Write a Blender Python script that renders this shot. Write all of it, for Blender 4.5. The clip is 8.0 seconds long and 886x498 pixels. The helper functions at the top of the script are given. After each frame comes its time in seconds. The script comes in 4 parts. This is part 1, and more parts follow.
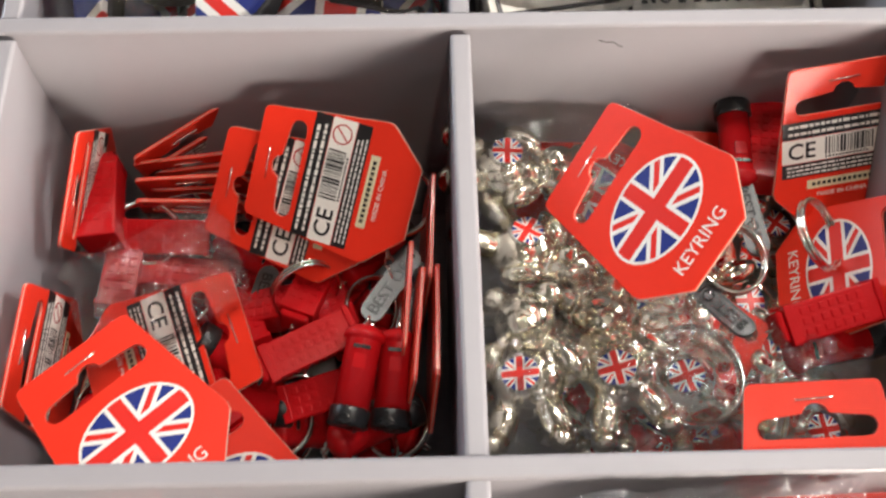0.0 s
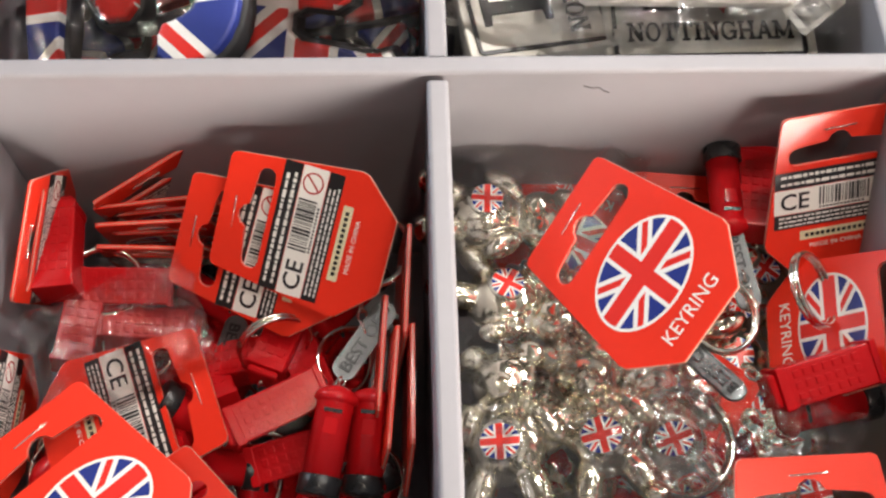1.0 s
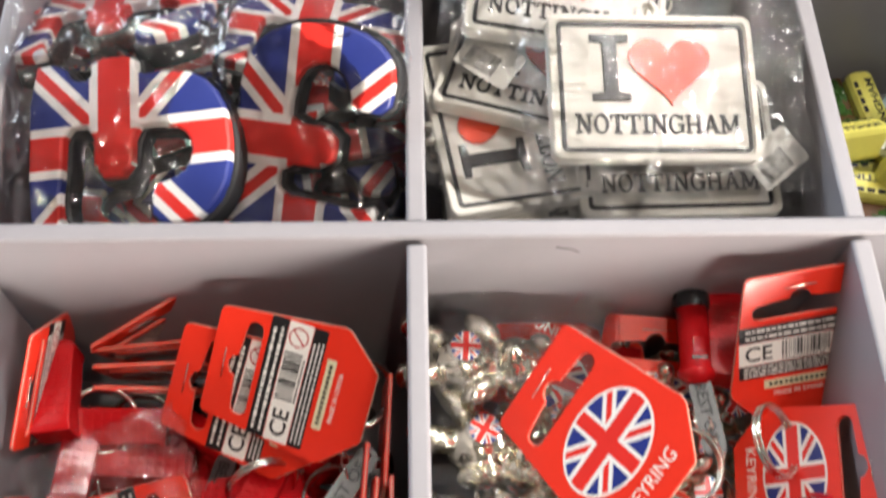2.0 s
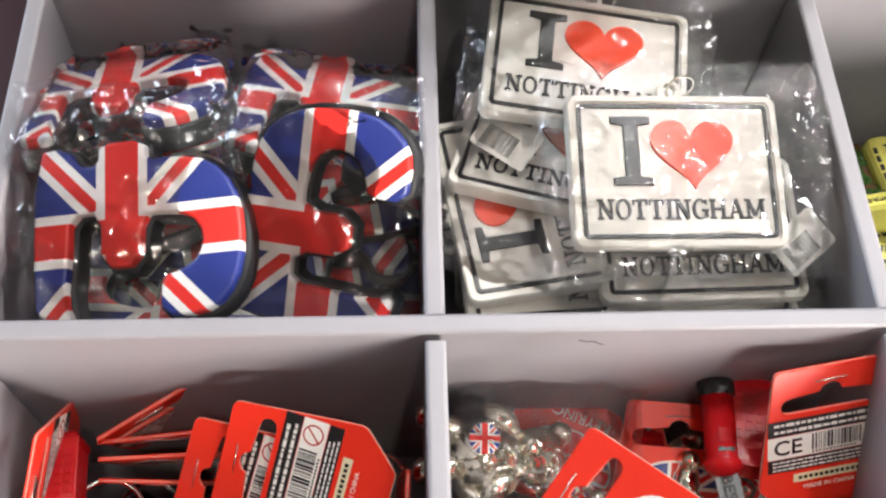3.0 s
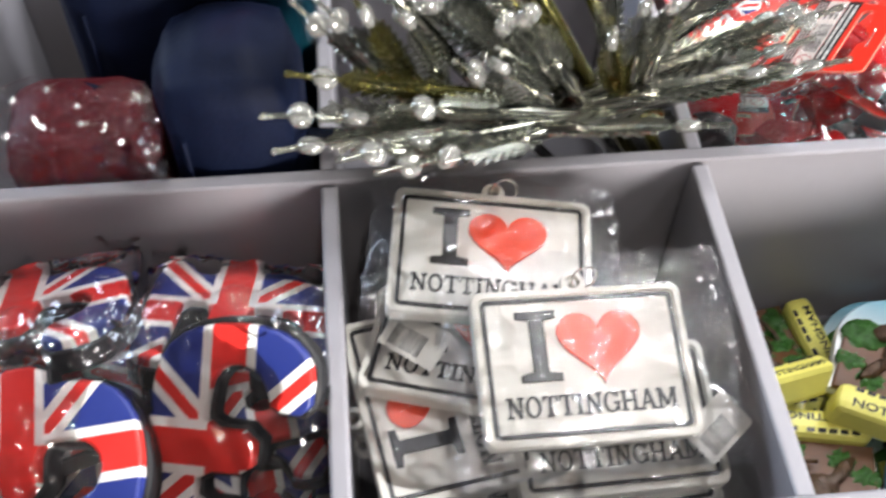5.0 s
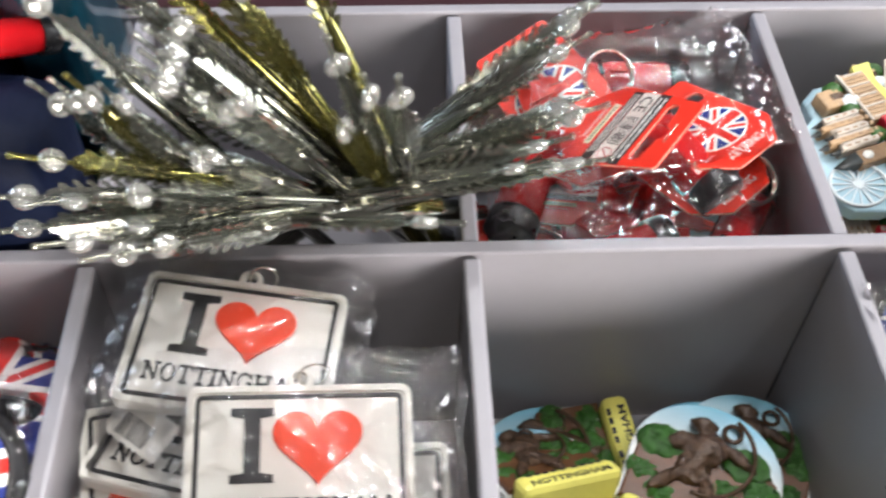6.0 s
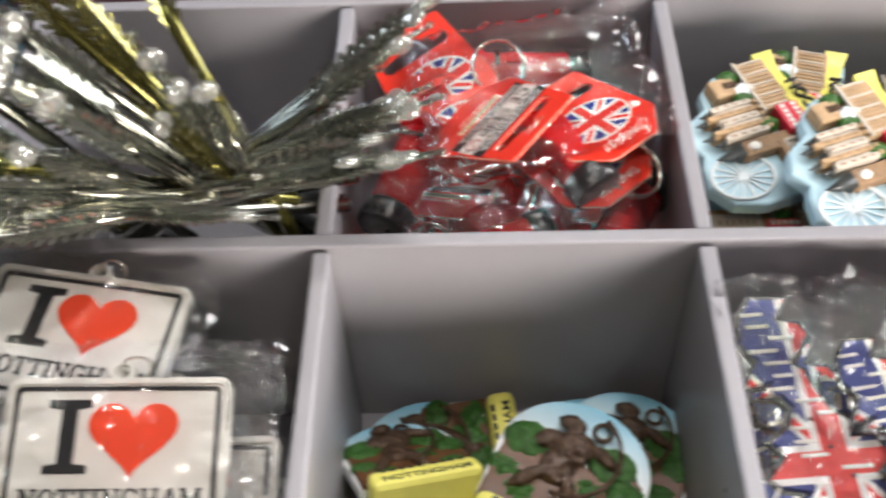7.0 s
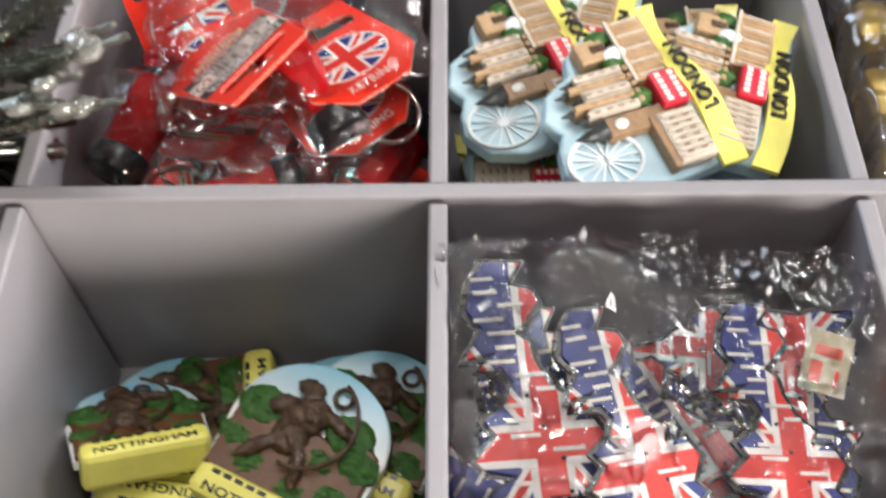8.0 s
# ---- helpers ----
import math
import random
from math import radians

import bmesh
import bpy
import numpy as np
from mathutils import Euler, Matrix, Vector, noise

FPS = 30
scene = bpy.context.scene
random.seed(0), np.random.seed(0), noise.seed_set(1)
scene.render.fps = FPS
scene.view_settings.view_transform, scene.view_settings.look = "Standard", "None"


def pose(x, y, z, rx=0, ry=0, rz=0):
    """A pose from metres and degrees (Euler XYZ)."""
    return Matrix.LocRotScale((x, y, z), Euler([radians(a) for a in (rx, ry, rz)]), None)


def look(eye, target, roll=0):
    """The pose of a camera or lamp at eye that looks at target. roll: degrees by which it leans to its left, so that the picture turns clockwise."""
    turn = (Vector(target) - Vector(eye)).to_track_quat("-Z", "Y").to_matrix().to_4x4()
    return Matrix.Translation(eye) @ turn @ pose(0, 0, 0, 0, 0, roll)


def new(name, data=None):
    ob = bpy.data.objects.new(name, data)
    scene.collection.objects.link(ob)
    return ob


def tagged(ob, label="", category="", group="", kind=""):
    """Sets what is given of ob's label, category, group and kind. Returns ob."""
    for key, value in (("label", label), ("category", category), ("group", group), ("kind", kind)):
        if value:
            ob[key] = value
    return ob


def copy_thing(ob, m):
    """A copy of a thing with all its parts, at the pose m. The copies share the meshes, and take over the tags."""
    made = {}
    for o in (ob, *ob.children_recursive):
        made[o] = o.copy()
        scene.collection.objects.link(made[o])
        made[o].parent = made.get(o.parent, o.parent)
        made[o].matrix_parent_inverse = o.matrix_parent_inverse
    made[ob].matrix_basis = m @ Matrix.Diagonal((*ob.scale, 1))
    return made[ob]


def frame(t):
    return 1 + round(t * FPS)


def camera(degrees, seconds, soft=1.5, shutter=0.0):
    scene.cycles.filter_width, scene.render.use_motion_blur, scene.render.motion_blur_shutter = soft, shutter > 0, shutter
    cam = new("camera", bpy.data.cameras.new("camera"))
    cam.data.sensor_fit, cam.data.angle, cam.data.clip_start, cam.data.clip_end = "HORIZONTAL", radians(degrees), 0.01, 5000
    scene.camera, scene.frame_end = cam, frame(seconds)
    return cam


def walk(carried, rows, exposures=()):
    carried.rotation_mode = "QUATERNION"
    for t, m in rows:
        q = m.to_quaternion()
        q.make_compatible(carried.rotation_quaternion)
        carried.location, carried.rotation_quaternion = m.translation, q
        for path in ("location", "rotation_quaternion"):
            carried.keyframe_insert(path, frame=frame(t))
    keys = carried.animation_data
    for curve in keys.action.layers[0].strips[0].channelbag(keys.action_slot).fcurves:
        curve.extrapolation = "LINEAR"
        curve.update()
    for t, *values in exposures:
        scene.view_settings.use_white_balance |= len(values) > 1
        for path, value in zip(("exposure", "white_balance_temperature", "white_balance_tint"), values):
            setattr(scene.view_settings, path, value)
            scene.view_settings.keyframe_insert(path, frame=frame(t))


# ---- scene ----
cam = camera(46.2, 8.0, 2.4, 0.5)
PATH = [
    (0, (-0.014, -0.02, 0.354), (0.027, 0.891, -1.425), 1.3),
    (0.5, (-0.014, 0.002, 0.352), (0.057, 0.882, -1.442), 2.6),
    (1, (-0.012, 0.008, 0.348), (0.067, 0.897, -1.442), 3.7),
    (1.5, (-0.005, 0.012, 0.364), (0.071, 0.881, -1.435), 3.6),
    (2, (-0.003, 0.037, 0.383), (0.065, 0.978, -1.381), 3.1),
    (3.5, (-0.012, 0.07, 0.386), (0.068, 1.062, -1.349), 2.9),
    (4, (-0.005, 0.078, 0.39), (0.079, 1.13, -1.309), 2.3),
    (4.2, (-0.002, 0.079, 0.392), (0.08, 1.166, -1.285), 1.9),
    (5.3, (0.032, 0.088, 0.396), (0.199, 1.311, -1.177), 2.2),
    (5.5, (0.052, 0.091, 0.398), (0.22, 1.336, -1.158), 2.6),
    (6, (0.123, 0.096, 0.396), (0.2, 1.37, -1.143), 1.5),
    (6.5, (0.161, 0.096, 0.396), (0.159, 1.37, -1.145), -1.2),
    (7, (0.213, 0.098, 0.393), (0.138, 1.361, -1.157), -3.6),
    (7.5, (0.288, 0.114, 0.391), (0.193, 1.338, -1.188), -4.2),
    (8, (0.307, 0.136, 0.374), (0.278, 1.249, -1.287), -1.7),
]
walk(cam, [(t, look(eye, target, roll)) for t, eye, target, roll in PATH],
     [(0.0, 0.40, 6550, 10), (2.0, 0.56, 6450, 10), (3.5, 0.54, 6050, 10), (4.2, 0.52, 5950, 10), (5.5, 0.48, 5900, 10), (6.5, 0.34, 6050, 10), (7.5, 0.14, 6250, 10), (8.0, 0.08, 6250, 10)])

# ---- world, light ----
world = bpy.data.worlds.new("shop_air")
scene.world = world
world.use_nodes = True
world.node_tree.nodes["Background"].inputs[0].default_value = (0.62, 0.68, 0.80, 1)
world.node_tree.nodes["Background"].inputs[1].default_value = 0.16
scene.view_settings.exposure = 0.0

RIM, FLOOR, WALL = 0.080, -0.048, 0.0070   # top of the dividers, floor of the cells, thickness
XS = [-0.15, 0.0, 0.15, 0.30, 0.45, 0.60]
YS = [-0.095, 0.0545, 0.2065, 0.3585, 0.5105]


def lamp(x, y, z, watts, size, colour, target=(0.15, 0.25, 0.0)):
    data = bpy.data.lights.new("ceiling_spot", "AREA")
    data.shape, data.size, data.energy, data.color = "DISK", size, watts, colour
    ob = new("lamp_light", data)
    ob.matrix_world = look((x, y, z), target)
    return ob


WARM, COOL, PLAIN = (1.0, 0.84, 0.68), (0.72, 0.84, 1.0), (1.0, 0.95, 0.90)
SPOTS = [(0.20, 0.62, 1.50, 3.0, PLAIN), (0.60, 0.55, 1.50, 3.2, PLAIN), (0.30, 1.15, 1.50, 4.2, PLAIN),
         (0.15, -0.40, 1.50, 2.8, WARM), (0.85, 1.05, 1.50, 3.6, PLAIN), (-0.35, 1.20, 1.50, 1.2, WARM),
         (0.66, 0.05, 1.50, 3.2, PLAIN)]
for sx, sy, sz, watts, tone in SPOTS:
    lamp(sx, sy, sz, watts, 0.08, tone)


# Large soft lamps added out of view to light the tray from the sides.
def fill_lamp(eye, target, w, h, watts, colour):
    data = bpy.data.lights.new("fill_light", "AREA")
    data.shape, data.size, data.size_y, data.energy, data.color = "RECTANGLE", w, h, watts, colour
    new("fill_light", data).matrix_world = look(eye, target)


fill_lamp((1.50, -2.45, 0.70), (0.25, 0.2, 0.0), 1.8, 0.75, 205, (1.0, 0.88, 0.77))   # added warm fill from behind the camera, no source seen
fill_lamp((2.60, 0.90, 1.00), (0.2, 0.3, 0.0), 1.2, 0.9, 62, PLAIN)                  # unseen east source, added to balance left and right
fill_lamp((-2.25, 1.50, 0.90), (0.2, 0.3, 0.0), 1.4, 0.9, 34, COOL)                # unseen west source, added for cool light on west-facing walls


# ---- materials ----
def nodes_of(name):
    m = bpy.data.materials.new(name)
    m.use_nodes = True
    return m, m.node_tree, m.node_tree.nodes["Principled BSDF"]


def add(nt, kind, **sets):
    n = nt.nodes.new(kind)
    for k, v in sets.items():
        n.inputs[k].default_value = v
    return n


def math_node(nt, op, a, b=None):
    n = nt.nodes.new("ShaderNodeMath")
    n.operation = op
    for i, v in enumerate((a, b)):
        if v is None:
            continue
        if isinstance(v, (int, float)):
            n.inputs[i].default_value = v
        else:
            nt.links.new(v, n.inputs[i])
    return n.outputs[0]


def mix_colour(nt, fac, a, b):
    n = nt.nodes.new("ShaderNodeMix")
    n.data_type = "RGBA"
    for sock, v in ((n.inputs[0], fac), (n.inputs[6], a), (n.inputs[7], b)):
        if isinstance(v, (int, float)):
            sock.default_value = v
        elif isinstance(v, tuple):
            sock.default_value = (*v, 1)
        else:
            nt.links.new(v, sock)
    return n.outputs[2]


def surface_wear(nt, bsdf, colour, amount, size, bump, rough):
    """Two scales of colour variation, uneven gloss and a fine relief."""
    co = nt.nodes.new("ShaderNodeTexCoord").outputs["Object"]
    big = add(nt, "ShaderNodeTexNoise", Scale=1.0 / size, Detail=4.0)
    fine = add(nt, "ShaderNodeTexNoise", Scale=9.0 / size, Detail=3.0)
    nt.links.new(co, big.inputs["Vector"])
    nt.links.new(co, fine.inputs["Vector"])
    both = math_node(nt, "ADD", math_node(nt, "MULTIPLY", big.outputs[0], 0.65), math_node(nt, "MULTIPLY", fine.outputs[0], 0.35))
    gain = math_node(nt, "ADD", math_node(nt, "MULTIPLY", math_node(nt, "SUBTRACT", both, 0.5), amount * 3.0), 1.0)
    scaled = nt.nodes.new("ShaderNodeVectorMath")
    scaled.operation = "SCALE"
    if isinstance(colour, tuple):
        scaled.inputs[0].default_value = colour
    else:
        nt.links.new(colour, scaled.inputs[0])
    nt.links.new(gain, scaled.inputs["Scale"])
    nt.links.new(scaled.outputs[0], bsdf.inputs["Base Color"])
    nt.links.new(math_node(nt, "ADD", math_node(nt, "MULTIPLY", math_node(nt, "SUBTRACT", big.outputs[0], 0.5), 0.3 * rough + 0.05), rough), bsdf.inputs["Roughness"])
    if bump:
        b = add(nt, "ShaderNodeBump", Strength=bump, Distance=0.001)
        nt.links.new(both, b.inputs["Height"])
        nt.links.new(b.outputs[0], bsdf.inputs["Normal"])


def paint(name, colour, rough=0.45, metal=0.0, amount=0.12, size=0.02, bump=0.15, coat=0.0):
    m, nt, bsdf = nodes_of(name)
    surface_wear(nt, bsdf, colour, amount, size, bump, rough)
    bsdf.inputs["Metallic"].default_value = metal
    bsdf.inputs["Coat Weight"].default_value = coat
    bsdf.inputs["Coat Roughness"].default_value = 0.08
    return m


RED_INK, BLUE_INK, WHITE_INK = (0.70, 0.028, 0.020), (0.020, 0.034, 0.20), (0.82, 0.80, 0.76)


def flag_paint(name, half_w, half_h, cx=0.0, cy=0.0, turn=0.0, rough=0.35, coat=0.3, fat=1.0, wear=0.08):
    """A crossed flag print: half its width and height, its centre and its turn on the piece."""
    m, nt, bsdf = nodes_of(name)
    co = nt.nodes.new("ShaderNodeTexCoord").outputs["Object"]
    mp = nt.nodes.new("ShaderNodeMapping")
    mp.vector_type = "TEXTURE"
    mp.inputs["Location"].default_value = (cx, cy, 0)
    mp.inputs["Rotation"].default_value = (0, 0, radians(turn))
    mp.inputs["Scale"].default_value = (half_w / 30, half_h / 15, 1)
    nt.links.new(co, mp.inputs["Vector"])
    sep = nt.nodes.new("ShaderNodeSeparateXYZ")
    nt.links.new(mp.outputs[0], sep.inputs[0])
    ax, ay = math_node(nt, "ABSOLUTE", sep.outputs[0]), math_node(nt, "ABSOLUTE", sep.outputs[1])
    # the upright bars keep their width on a narrow flag
    across = math_node(nt, "MULTIPLY", ax, half_w / half_h / 2)
    cross = math_node(nt, "MINIMUM", across, ay)
    diag = math_node(nt, "MULTIPLY", math_node(nt, "ABSOLUTE", math_node(nt, "SUBTRACT", math_node(nt, "MULTIPLY", ax, 0.5), ay)), 0.85)
    c = mix_colour(nt, math_node(nt, "LESS_THAN", diag, 2.9 * fat), BLUE_INK, WHITE_INK)
    c = mix_colour(nt, math_node(nt, "LESS_THAN", diag, 1.2 * fat), c, RED_INK)
    c = mix_colour(nt, math_node(nt, "LESS_THAN", cross, 4.6 * fat), c, WHITE_INK)
    c = mix_colour(nt, math_node(nt, "LESS_THAN", cross, 3.0 * fat), c, RED_INK)
    surface_wear(nt, bsdf, c, wear, 0.012, 0.08, rough)
    bsdf.inputs["Coat Weight"].default_value = coat
    return m


def film(name, veil=0.05, rough=0.07, tint=(0.99, 0.992, 1.0), haze=0.0):
    """Thin clear packing film: mostly seen through, glossy by Fresnel."""
    m, nt, bsdf = nodes_of(name)
    nt.nodes.remove(bsdf)
    out = nt.nodes["Material Output"]
    clear = add(nt, "ShaderNodeBsdfTransparent", Color=(*tint, 1))
    gloss = add(nt, "ShaderNodeBsdfGlossy", Color=(1, 1, 1, 1), Roughness=rough)
    fres = add(nt, "ShaderNodeFresnel", IOR=1.55)
    fac = math_node(nt, "ADD", math_node(nt, "MULTIPLY", fres.outputs[0], 0.95), veil)
    milk = add(nt, "ShaderNodeBsdfTranslucent", Color=(0.9, 0.9, 0.92, 1))
    front = add(nt, "ShaderNodeBsdfDiffuse", Color=(0.9, 0.9, 0.92, 1))
    both = add(nt, "ShaderNodeMixShader", Fac=0.35)
    nt.links.new(front.outputs[0], both.inputs[1])
    nt.links.new(milk.outputs[0], both.inputs[2])
    body = add(nt, "ShaderNodeMixShader", Fac=haze)
    nt.links.new(clear.outputs[0], body.inputs[1])
    nt.links.new(both.outputs[0], body.inputs[2])
    mix = nt.nodes.new("ShaderNodeMixShader")
    nt.links.new(fac, mix.inputs[0])
    nt.links.new(body.outputs[0], mix.inputs[1])
    nt.links.new(gloss.outputs[0], mix.inputs[2])
    nt.links.new(mix.outputs[0], out.inputs["Surface"])
    return m


def tinted_clear(name, colour, clear=0.45, rough=0.12, metal=0.0):
    """Moulded clear plastic, half seen through."""
    m, nt, bsdf = nodes_of(name)
    surface_wear(nt, bsdf, colour, 0.2, 0.004, 0.2, rough)
    bsdf.inputs["Metallic"].default_value = metal
    bsdf.inputs["Coat Weight"].default_value = 0.6
    out = nt.nodes["Material Output"]
    see = add(nt, "ShaderNodeBsdfTransparent", Color=(0.92, 0.93, 0.9, 1))
    mix = add(nt, "ShaderNodeMixShader")
    mix.inputs[0].default_value = clear
    nt.links.new(bsdf.outputs[0], mix.inputs[1])
    nt.links.new(see.outputs[0], mix.inputs[2])
    nt.links.new(mix.outputs[0], out.inputs["Surface"])
    return m


TRAY = paint("grey_tray_paint", (0.275, 0.266, 0.284), 0.36, amount=0.06, size=0.05, bump=0.10)
MAROON = paint("dark_maroon_laminate", (0.035, 0.010, 0.014), 0.4, amount=0.2, size=0.08)
# Unseen room, coloured dark so little light bounces into the cells.
ROOM = paint("dark_room_paint", (0.11, 0.105, 0.10), 0.7, amount=0.06, size=0.6)
CARPET = paint("grey_carpet", (0.10, 0.09, 0.09), 0.9, amount=0.3, size=0.05)
CARD = paint("glossy_red_card", (0.76, 0.034, 0.015), 0.30, amount=0.06, size=0.02, bump=0.08, coat=0.12)
CARD_EDGE = paint("raw_card_edge", (0.62, 0.50, 0.40), 0.8, size=0.004)
BLACK = paint("black_ink", (0.014, 0.013, 0.014), 0.32, size=0.006, amount=0.2)
WHITE = paint("white_ink", (0.80, 0.78, 0.72), 0.4, size=0.01, amount=0.05)
SILVER = paint("chromed_metal", (0.80, 0.78, 0.70), 0.10, metal=1.0, amount=0.05, size=0.008, bump=0.04)
PEWTER = paint("brushed_pewter", (0.13, 0.13, 0.13), 0.40, metal=1.0, amount=0.15, size=0.003, bump=0.3)
BEAR = paint("pale_gold_chrome", (0.88, 0.83, 0.69), 0.13, metal=1.0, amount=0.05, size=0.012, bump=0.06)
ENAMEL = paint("red_enamel", (0.46, 0.007, 0.010), 0.16, amount=0.10, size=0.006, bump=0.12, coat=0.1)
RUBBER = paint("black_gloss_plastic", (0.012, 0.012, 0.013), 0.28, amount=0.2, size=0.006)
FLAG_OVAL = flag_paint("flag_print_oval", 0.0175, 0.0120, 0.0, -0.034, rough=0.25, coat=0.5)
FLAG_POUND = flag_paint("flag_print_cushion", 0.046, 0.044, 0.0060, -0.0040, 0, rough=0.42, coat=0.15, fat=0.70)
BAND = paint("black_cloth_edge", (0.010, 0.010, 0.011), 0.55, amount=0.3, size=0.008)
FLAG_MAP = flag_paint("flag_print_map", 0.036, 0.050, 0.0085, -0.026, 0, rough=0.45, coat=0.1, fat=0.55)
FLAG_BADGE = flag_paint("flag_print_badge", 0.0062, 0.0055, 0.0, 0.0, rough=0.2, coat=0.7)
FILM = film("clear_film", 0.014, 0.075)
FILM_HAZY = film("hazy_film", 0.02, 0.09, haze=0.025)
SIGN = paint("white_moulded_rubber", (0.80, 0.78, 0.71), 0.42, amount=0.05, size=0.015, bump=0.08)
HEART = paint("orange_red_rubber", (0.86, 0.075, 0.022), 0.30, amount=0.06, size=0.01)
YELLOW = paint("lemon_yellow_resin", (0.78, 0.73, 0.16), 0.38, amount=0.10, size=0.008, coat=0.2)
BROWN = paint("bronze_brown_resin", (0.075, 0.042, 0.022), 0.24, metal=0.35, amount=0.9, size=0.0035, bump=0.9, coat=0.3)
EARTH = paint("earth_brown_resin", (0.115, 0.048, 0.018), 0.4, amount=0.5, size=0.006, bump=0.5)
LEAF = paint("leaf_green_resin", (0.028, 0.105, 0.010), 0.4, amount=0.8, size=0.003, bump=0.9)
STONE = paint("tan_stone_resin", (0.42, 0.28, 0.15), 0.45, amount=0.5, size=0.004, bump=0.6)
PALE = paint("pale_stone_resin", (0.54, 0.48, 0.40), 0.45, amount=0.4, size=0.004, bump=0.6)
FROST = paint("frosted_white_resin", (0.72, 0.78, 0.80), 0.4, amount=0.15, size=0.006)
UMBER = paint("umber_wash_resin", (0.27, 0.165, 0.085), 0.5, amount=0.5, size=0.003)
SLATE = paint("dark_roof_resin", (0.035, 0.04, 0.04), 0.35, size=0.004)
BUS = paint("bus_red_resin", (0.62, 0.02, 0.045), 0.3, size=0.005)
ARROW_CLEAR = tinted_clear("clear_silver_plastic", (0.34, 0.34, 0.295), 0.52, 0.10, 0.88)
ARROW_OLIVE = tinted_clear("clear_olive_plastic", (0.16, 0.145, 0.035), 0.40, 0.10, 0.75)
BEAD = tinted_clear("clear_bead_plastic", (0.62, 0.62, 0.58), 0.45, 0.06, 0.5)
ARROW_SHAFT = paint("silver_lined_tube", (0.29, 0.29, 0.245), 0.15, metal=1.0, amount=0.3, size=0.004, coat=0.5)
ARROW_GOLD = paint("olive_lined_tube", (0.14, 0.13, 0.03), 0.14, metal=0.9, amount=0.3, size=0.004, coat=0.5)
NAVY = paint("navy_blue_cloth", (0.004, 0.007, 0.022), 0.6, amount=0.4, size=0.02, bump=0.5)
CRIMSON = paint("crimson_cloth", (0.060, 0.006, 0.008), 0.5, amount=0.4, size=0.01, bump=0.5)
TEAL = paint("teal_plastic", (0.006, 0.05, 0.075), 0.5, amount=0.4, size=0.02)
GOLD = paint("gold_print", (0.60, 0.42, 0.10), 0.3, metal=0.7, size=0.01)
PAPER = paint("cream_paper_tag", (0.68, 0.62, 0.40), 0.55, size=0.01)

for glossy in (CARD, ENAMEL):
    glossy.node_tree.nodes["Principled BSDF"].inputs["Specular IOR Level"].default_value = 0.28
for dull in (NAVY, CRIMSON, TEAL):
    dull.node_tree.nodes["Principled BSDF"].inputs["Specular IOR Level"].default_value = 0.12


def sky_paint():
    """Sky blue at the top of the plaque, white lower down, as it is hand-sprayed."""
    m, nt, bsdf = nodes_of("sprayed_sky_resin")
    co = nt.nodes.new("ShaderNodeTexCoord").outputs["Object"]
    sep = nt.nodes.new("ShaderNodeSeparateXYZ")
    nt.links.new(co, sep.inputs[0])
    fac = nt.nodes.new("ShaderNodeMapRange")
    fac.inputs["From Min"].default_value, fac.inputs["From Max"].default_value = 0.004, 0.030
    nt.links.new(sep.outputs[1], fac.inputs[0])
    c = mix_colour(nt, fac.outputs[0], (0.78, 0.80, 0.78), (0.22, 0.55, 0.72))
    surface_wear(nt, bsdf, c, 0.08, 0.01, 0.1, 0.3)
    return m


SKY = sky_paint()
PALE_BLUE = paint("pale_blue_resin", (0.43, 0.61, 0.69), 0.35, amount=0.15, size=0.01, bump=0.2)


# ---- building helpers ----
def part(name, bm, material, parent, label=""):
    """One mesh object under a thing or a part."""
    data = bpy.data.meshes.new(name)
    bm.to_mesh(data)
    bm.free()
    data.materials.append(material)
    ob = new(name, data)
    ob.parent = parent
    return tagged(ob, label=label)


def thing(name, m, label, category, group="", kind=""):
    ob = new(name)
    ob.empty_display_size = 0.01
    ob.matrix_world = m
    return tagged(ob, label, category, group, kind)


def smooth(bm, angle=40):
    for f in bm.faces:
        f.smooth = True
    for e in bm.edges:
        if len(e.link_faces) == 2 and e.calc_face_angle(0) > radians(angle):
            e.smooth = False
    return bm


def moved(bm, m):
    bmesh.ops.transform(bm, matrix=m, verts=bm.verts)
    return bm


def join(*bms):
    """One bmesh from several pieces of one part."""
    whole = bmesh.new()
    for b in bms:
        data = bpy.data.meshes.new("piece")
        b.to_mesh(data)
        b.free()
        whole.from_mesh(data)
        bpy.data.meshes.remove(data)
    return whole


def slab(outer, z0, z1, holes=(), bevel=0.0, seg=2):
    """A plate from an outline, with holes; its upper edge rounded."""
    bm = bmesh.new()
    edges = []
    for loop in (outer, *holes):
        vs = [bm.verts.new((x, y, z0)) for x, y in loop]
        edges += [bm.edges.new((vs[i], vs[(i + 1) % len(vs)])) for i in range(len(vs))]
    bmesh.ops.triangle_fill(bm, edges=edges, use_beauty=True)
    bmesh.ops.recalc_face_normals(bm, faces=bm.faces)
    if bm.faces and sum(f.normal.z for f in bm.faces) > 0:
        bmesh.ops.reverse_faces(bm, faces=bm.faces)
    got = bmesh.ops.extrude_face_region(bm, geom=list(bm.faces))
    top = [v for v in got["geom"] if isinstance(v, bmesh.types.BMVert)]
    for v in top:
        v.co.z = z1
    bmesh.ops.recalc_face_normals(bm, faces=bm.faces)
    if bevel:
        tops = set(top)
        rim = [e for e in bm.edges if e.verts[0] in tops and e.verts[1] in tops and len(e.link_faces) == 2
               and abs(e.link_faces[0].normal.z - e.link_faces[1].normal.z) > 0.5]
